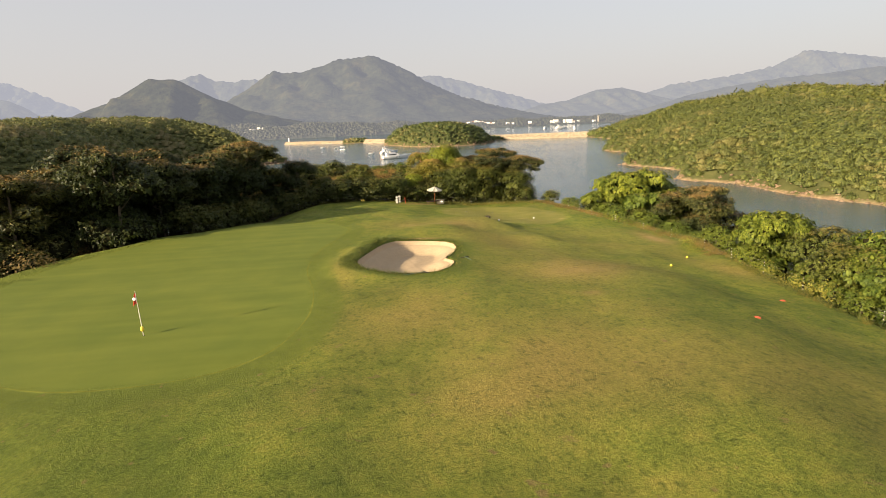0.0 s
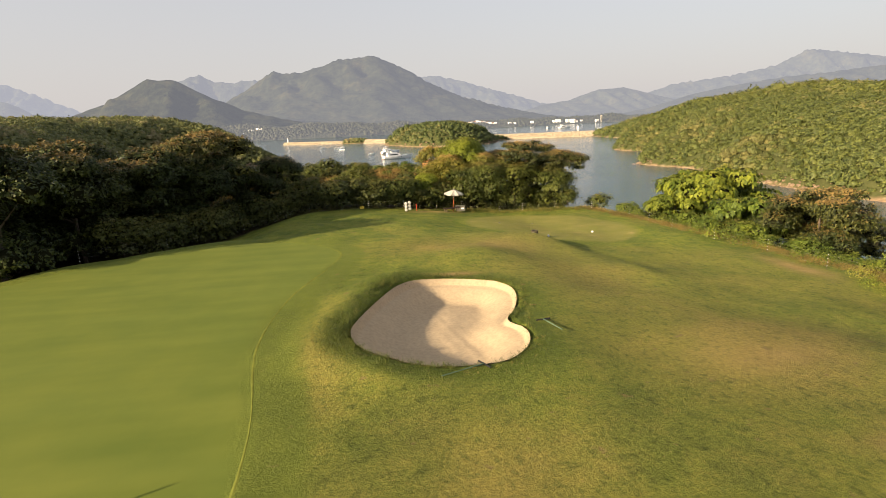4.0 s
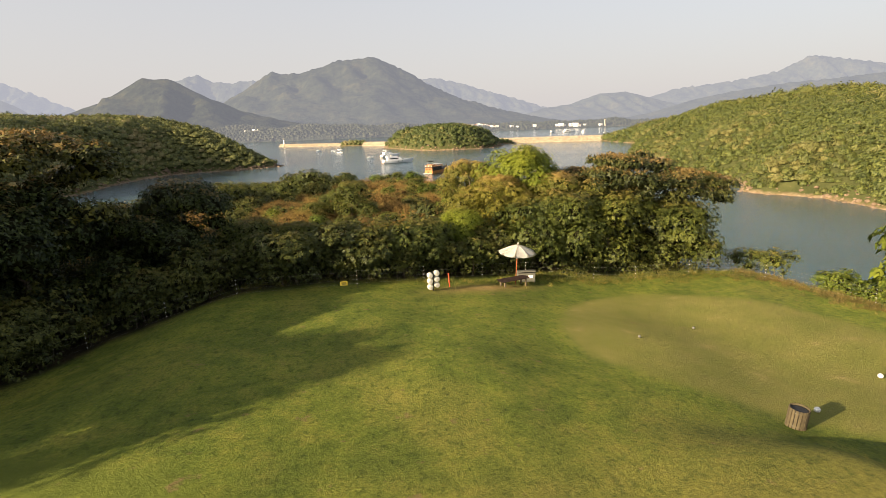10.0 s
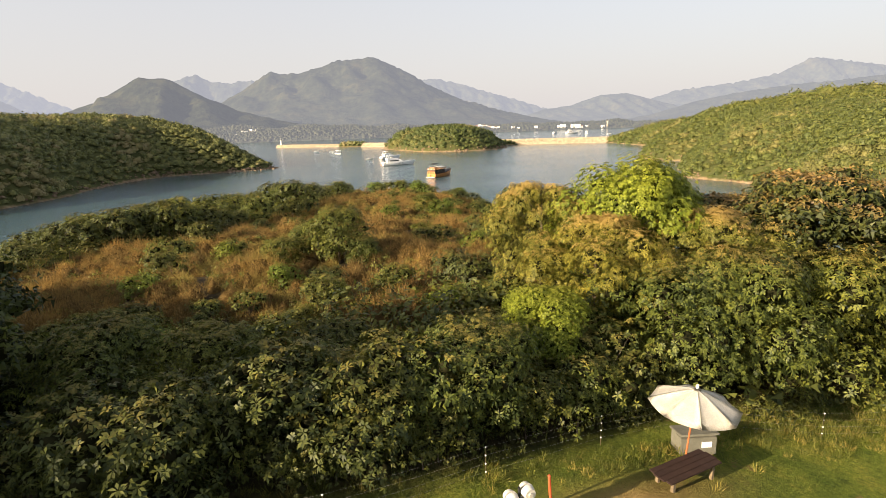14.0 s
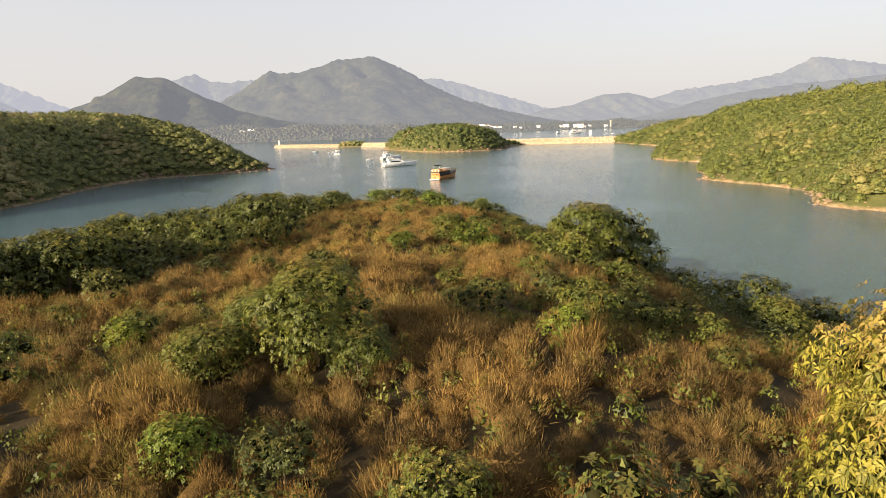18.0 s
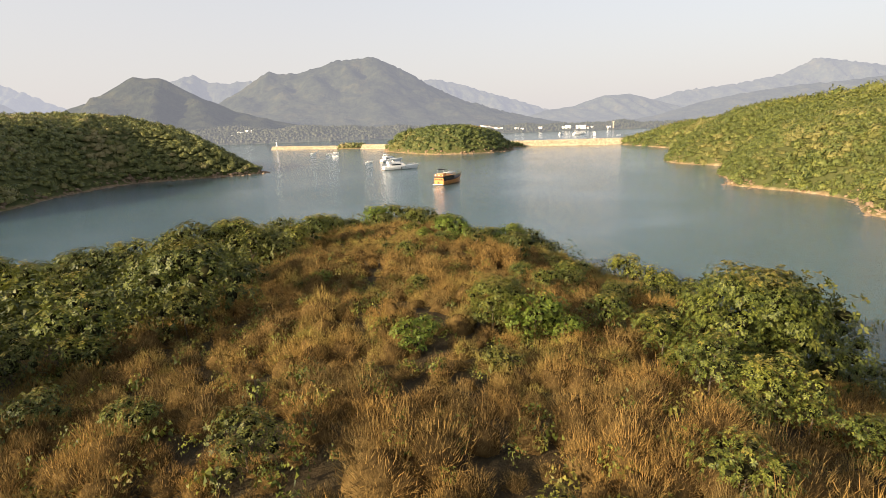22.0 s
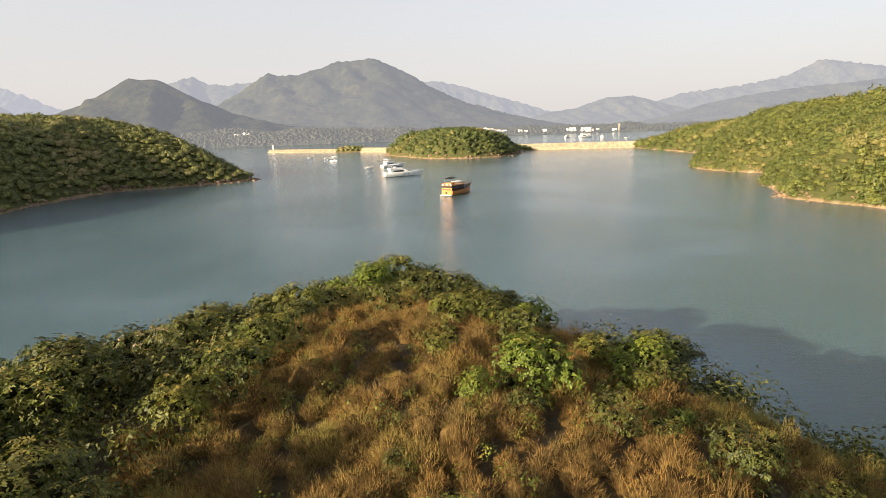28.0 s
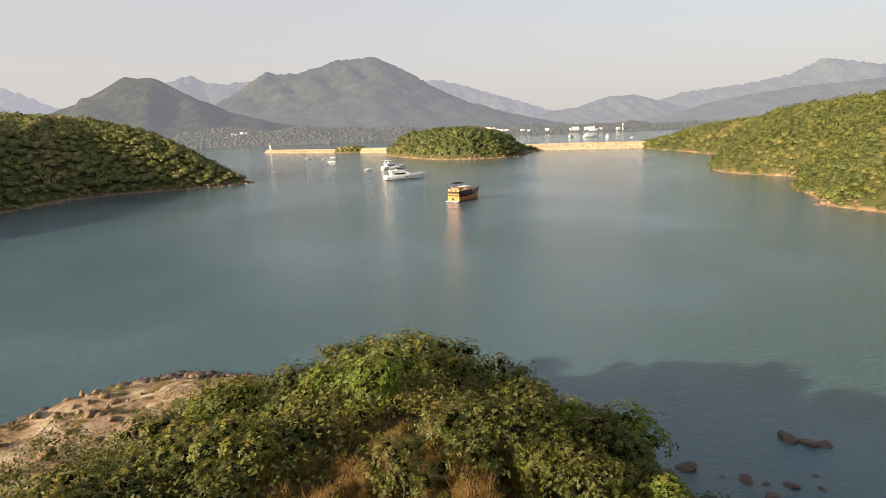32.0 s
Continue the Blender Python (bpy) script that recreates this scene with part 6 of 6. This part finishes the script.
def shore_rocks(poly, fn, count, lo, hi, test, seed, label):
    rr = np.random.RandomState(seed)
    k = rr.randint(0, len(poly), count)
    p = poly[k] + (np.roll(poly, -1, 0)[k] - poly[k]) * rr.uniform(0, 1, (count, 1)) + rr.normal(0, 1.3, (count, 2))
    p = p[test(p[:, 0], p[:, 1])]
    z = np.maximum(fn(p[:, 0], p[:, 1]), -0.3)
    s = rr.uniform(lo, hi, len(p)) * np.where(rr.uniform(0, 1, len(p)) < 0.15, 2.0, 1)
    spread("shore_rocks", [rock_template(j) for j in range(6)], np.column_stack([p, z]), s, ROCK, rr.uniform(0, 1, len(p)), seed, label, "rocks")


shore_rocks(EAST, east_z, 2600, 0.2, 0.65, lambda x, y: (x < 300) & (y > 60) & (y < 740), 92, "tumbled red-brown rocks along the waterline")
shore_rocks(HEAD, head_z, 1500, 0.35, 1.0, lambda x, y: (x > -240) & (y < 520), 93, "tumbled brown rocks along the waterline")
shore_rocks(ISLET, islet_z, 900, 0.3, 0.9, lambda x, y: y < 720, 94, "pale rocks at the foot of the islet")
STONES = [rock_mesh("boulder", 300 + k, ROCK) for k in range(5)]
WET = [rock_mesh("boulder", 320 + k, DARK_ROCK, 0.5) for k in range(4)]


def boulder(me, x, y, size, label, z=None):
    z = zat(x, y) if z is None else z
    ob = new("boulder", me)
    ob.matrix_world = Matrix.Translation((x, y, z + size * 0.12)) @ Euler((random.uniform(-0.3, 0.3), random.uniform(-0.3, 0.3), random.uniform(0, 6.28))).to_matrix().to_4x4() @ Matrix.Diagonal((size, size * random.uniform(0.6, 1), size * random.uniform(0.7, 1), 1))
    return tagged(ob, label, "rock", "shore boulders")


random.seed(17)
for k in range(260):
    y = random.uniform(188, 219)
    x = float(shore_left(y)) + abs(random.gauss(0, 1)) * 9
    z = zat(x, y)
    if -0.5 < z < 4 and x < -14:
        wet = z < 0.7
        boulder(random.choice(WET if wet else STONES), x, y, random.uniform(0.18, 0.7) * (1.5 if random.random() < 0.15 else 1), "dark wet boulder at the waterline" if wet else "pale weathered boulder on the shore")
for x in np.arange(-46, -15, 0.6):
    y = float(np.interp(x, [-46, -41, -36, -30, -22, -15], [200.5, 207.5, 213, 216.5, 216, 213.5])) + random.gauss(0, 0.8)
    boulder(random.choice(WET), x, y, random.uniform(0.35, 0.95), "dark wet boulder at the waterline", max(zat(x, y), -0.15))
for x, y, s in ((36.7, 193, 1.3), (38.0, 192.4, 1.1), (39.1, 191.7, 0.9), (25.2, 190.6, 1.2), (29.1, 188.3, 0.9), (30.5, 187.6, 0.6), (32.2, 187, 0.8), (33.4, 189.4, 0.5), (27.4, 189, 0.6), (34.4, 186.2, 0.6), (31.3, 190.2, 0.45), (35.2, 188.0, 0.5), (29.8, 186, 0.9), (33, 184.5, 0.9)):
    boulder(random.choice(WET), x, y, s, "dark rock awash off the point", -0.25)


# ---- far houses ----
def house(w, d, h, name="house", label="white rendered house among trees on the far shore", roof=True):
    t = thing(name, Matrix.Translation((0, 0, -500)), label, "house", "far houses")
    part("wall", box((w, d, h), (0, 0, h / 2), 0.1), PLASTER, t)
    if roof:
        bm = bmesh.new()
        lo = [bm.verts.new(p) for p in ((-w * 0.55, -d * 0.55, h), (w * 0.55, -d * 0.55, h), (w * 0.55, d * 0.55, h), (-w * 0.55, d * 0.55, h))]
        hi = [bm.verts.new((-w * 0.25, 0, h + d * 0.28)), bm.verts.new((w * 0.25, 0, h + d * 0.28))]
        for f in ((lo[0], lo[1], hi[1], hi[0]), (lo[2], lo[3], hi[0], hi[1]), (lo[1], lo[2], hi[1]), (lo[3], lo[0], hi[0]), lo[::-1]):
            bm.faces.new(f)
        part("roof", bm, ROOF, t, "brown tiled roof")
    else:
        part("roof", box((w * 1.04, d * 1.04, 0.5), (0, 0, h + 0.2), 0.1), PLASTER, t)
    n = max(2, int(w / 3.5))
    for s in range(max(1, int(h / 3.2))):
        for k in range(n):
            part("window", box((1.5, 0.1, 1.4), (-w / 2 + (k + 0.5) * w / n, -d / 2 - 0.03, 1.9 + 3.1 * s), 0.03), GLASS, t)
    return t


VILLAS = [house(10, 9, 6.5), house(13, 9, 9.5, roof=False), house(8, 8, 6.5, roof=False)]
used = set()


def settle(kind, x, y, z, spin, s=1.0):
    m = Matrix.Translation((x, y, z)) @ Matrix.Rotation(radians(spin), 4, "Z") @ Matrix.Diagonal((s, s, s, 1))
    if kind.name in used:
        kind = copy_thing(kind, Matrix.Identity(4))
    used.add(kind.name)
    kind.matrix_world = m


random.seed(23)
zf = lambda fn, x, y: float(fn(np.array(float(x)), np.array(float(y))))
for k in range(14):
    u = k / 13
    x, y = 236 + 62 * u + random.uniform(-2, 2), 1432 - 22 * u + random.uniform(-6, 6)
    settle(VILLAS[k % 3], x, y, zf(shore_z, x, y) - 0.3, random.uniform(-20, 20), random.uniform(0.55, 0.8))
for x, s in ((448, 0.8), (458, 0.9), (468, 0.7), (484, 0.8), (494, 0.95), (503, 0.8), (520, 0.7), (560, 0.6), (390, 0.6), (345, 0.5), (332, 0.6)):
    y = 1393 + random.uniform(-1, 6)
    settle(random.choice(VILLAS), x, y, zf(shore_z, x, y) - 0.3, random.uniform(-15, 15), s)
for k in range(13):
    x, y = random.uniform(-290, -215), random.uniform(1212, 1258)
    settle(random.choice(VILLAS), x, y, zf(fore_z, x, y) - 0.3, random.uniform(-40, 40), random.uniform(0.25, 0.4))
t = thing("tower_block", pose(572, 1396, 2.5), "slim white tower on the far shore", "tower")
part("shaft", box((3, 3, 15), (0, 0, 7.5), 0.2), CONCRETE, t)
part("roof", box((4.6, 4.6, 0.8), (0, 0, 15.4), 0.2), CONCRETE, t)
for k in range(5):
    part("window", box((2.2, 0.1, 1.2), (0, -2.03, 2 + 2.7 * k), 0.03), GLASS, t)
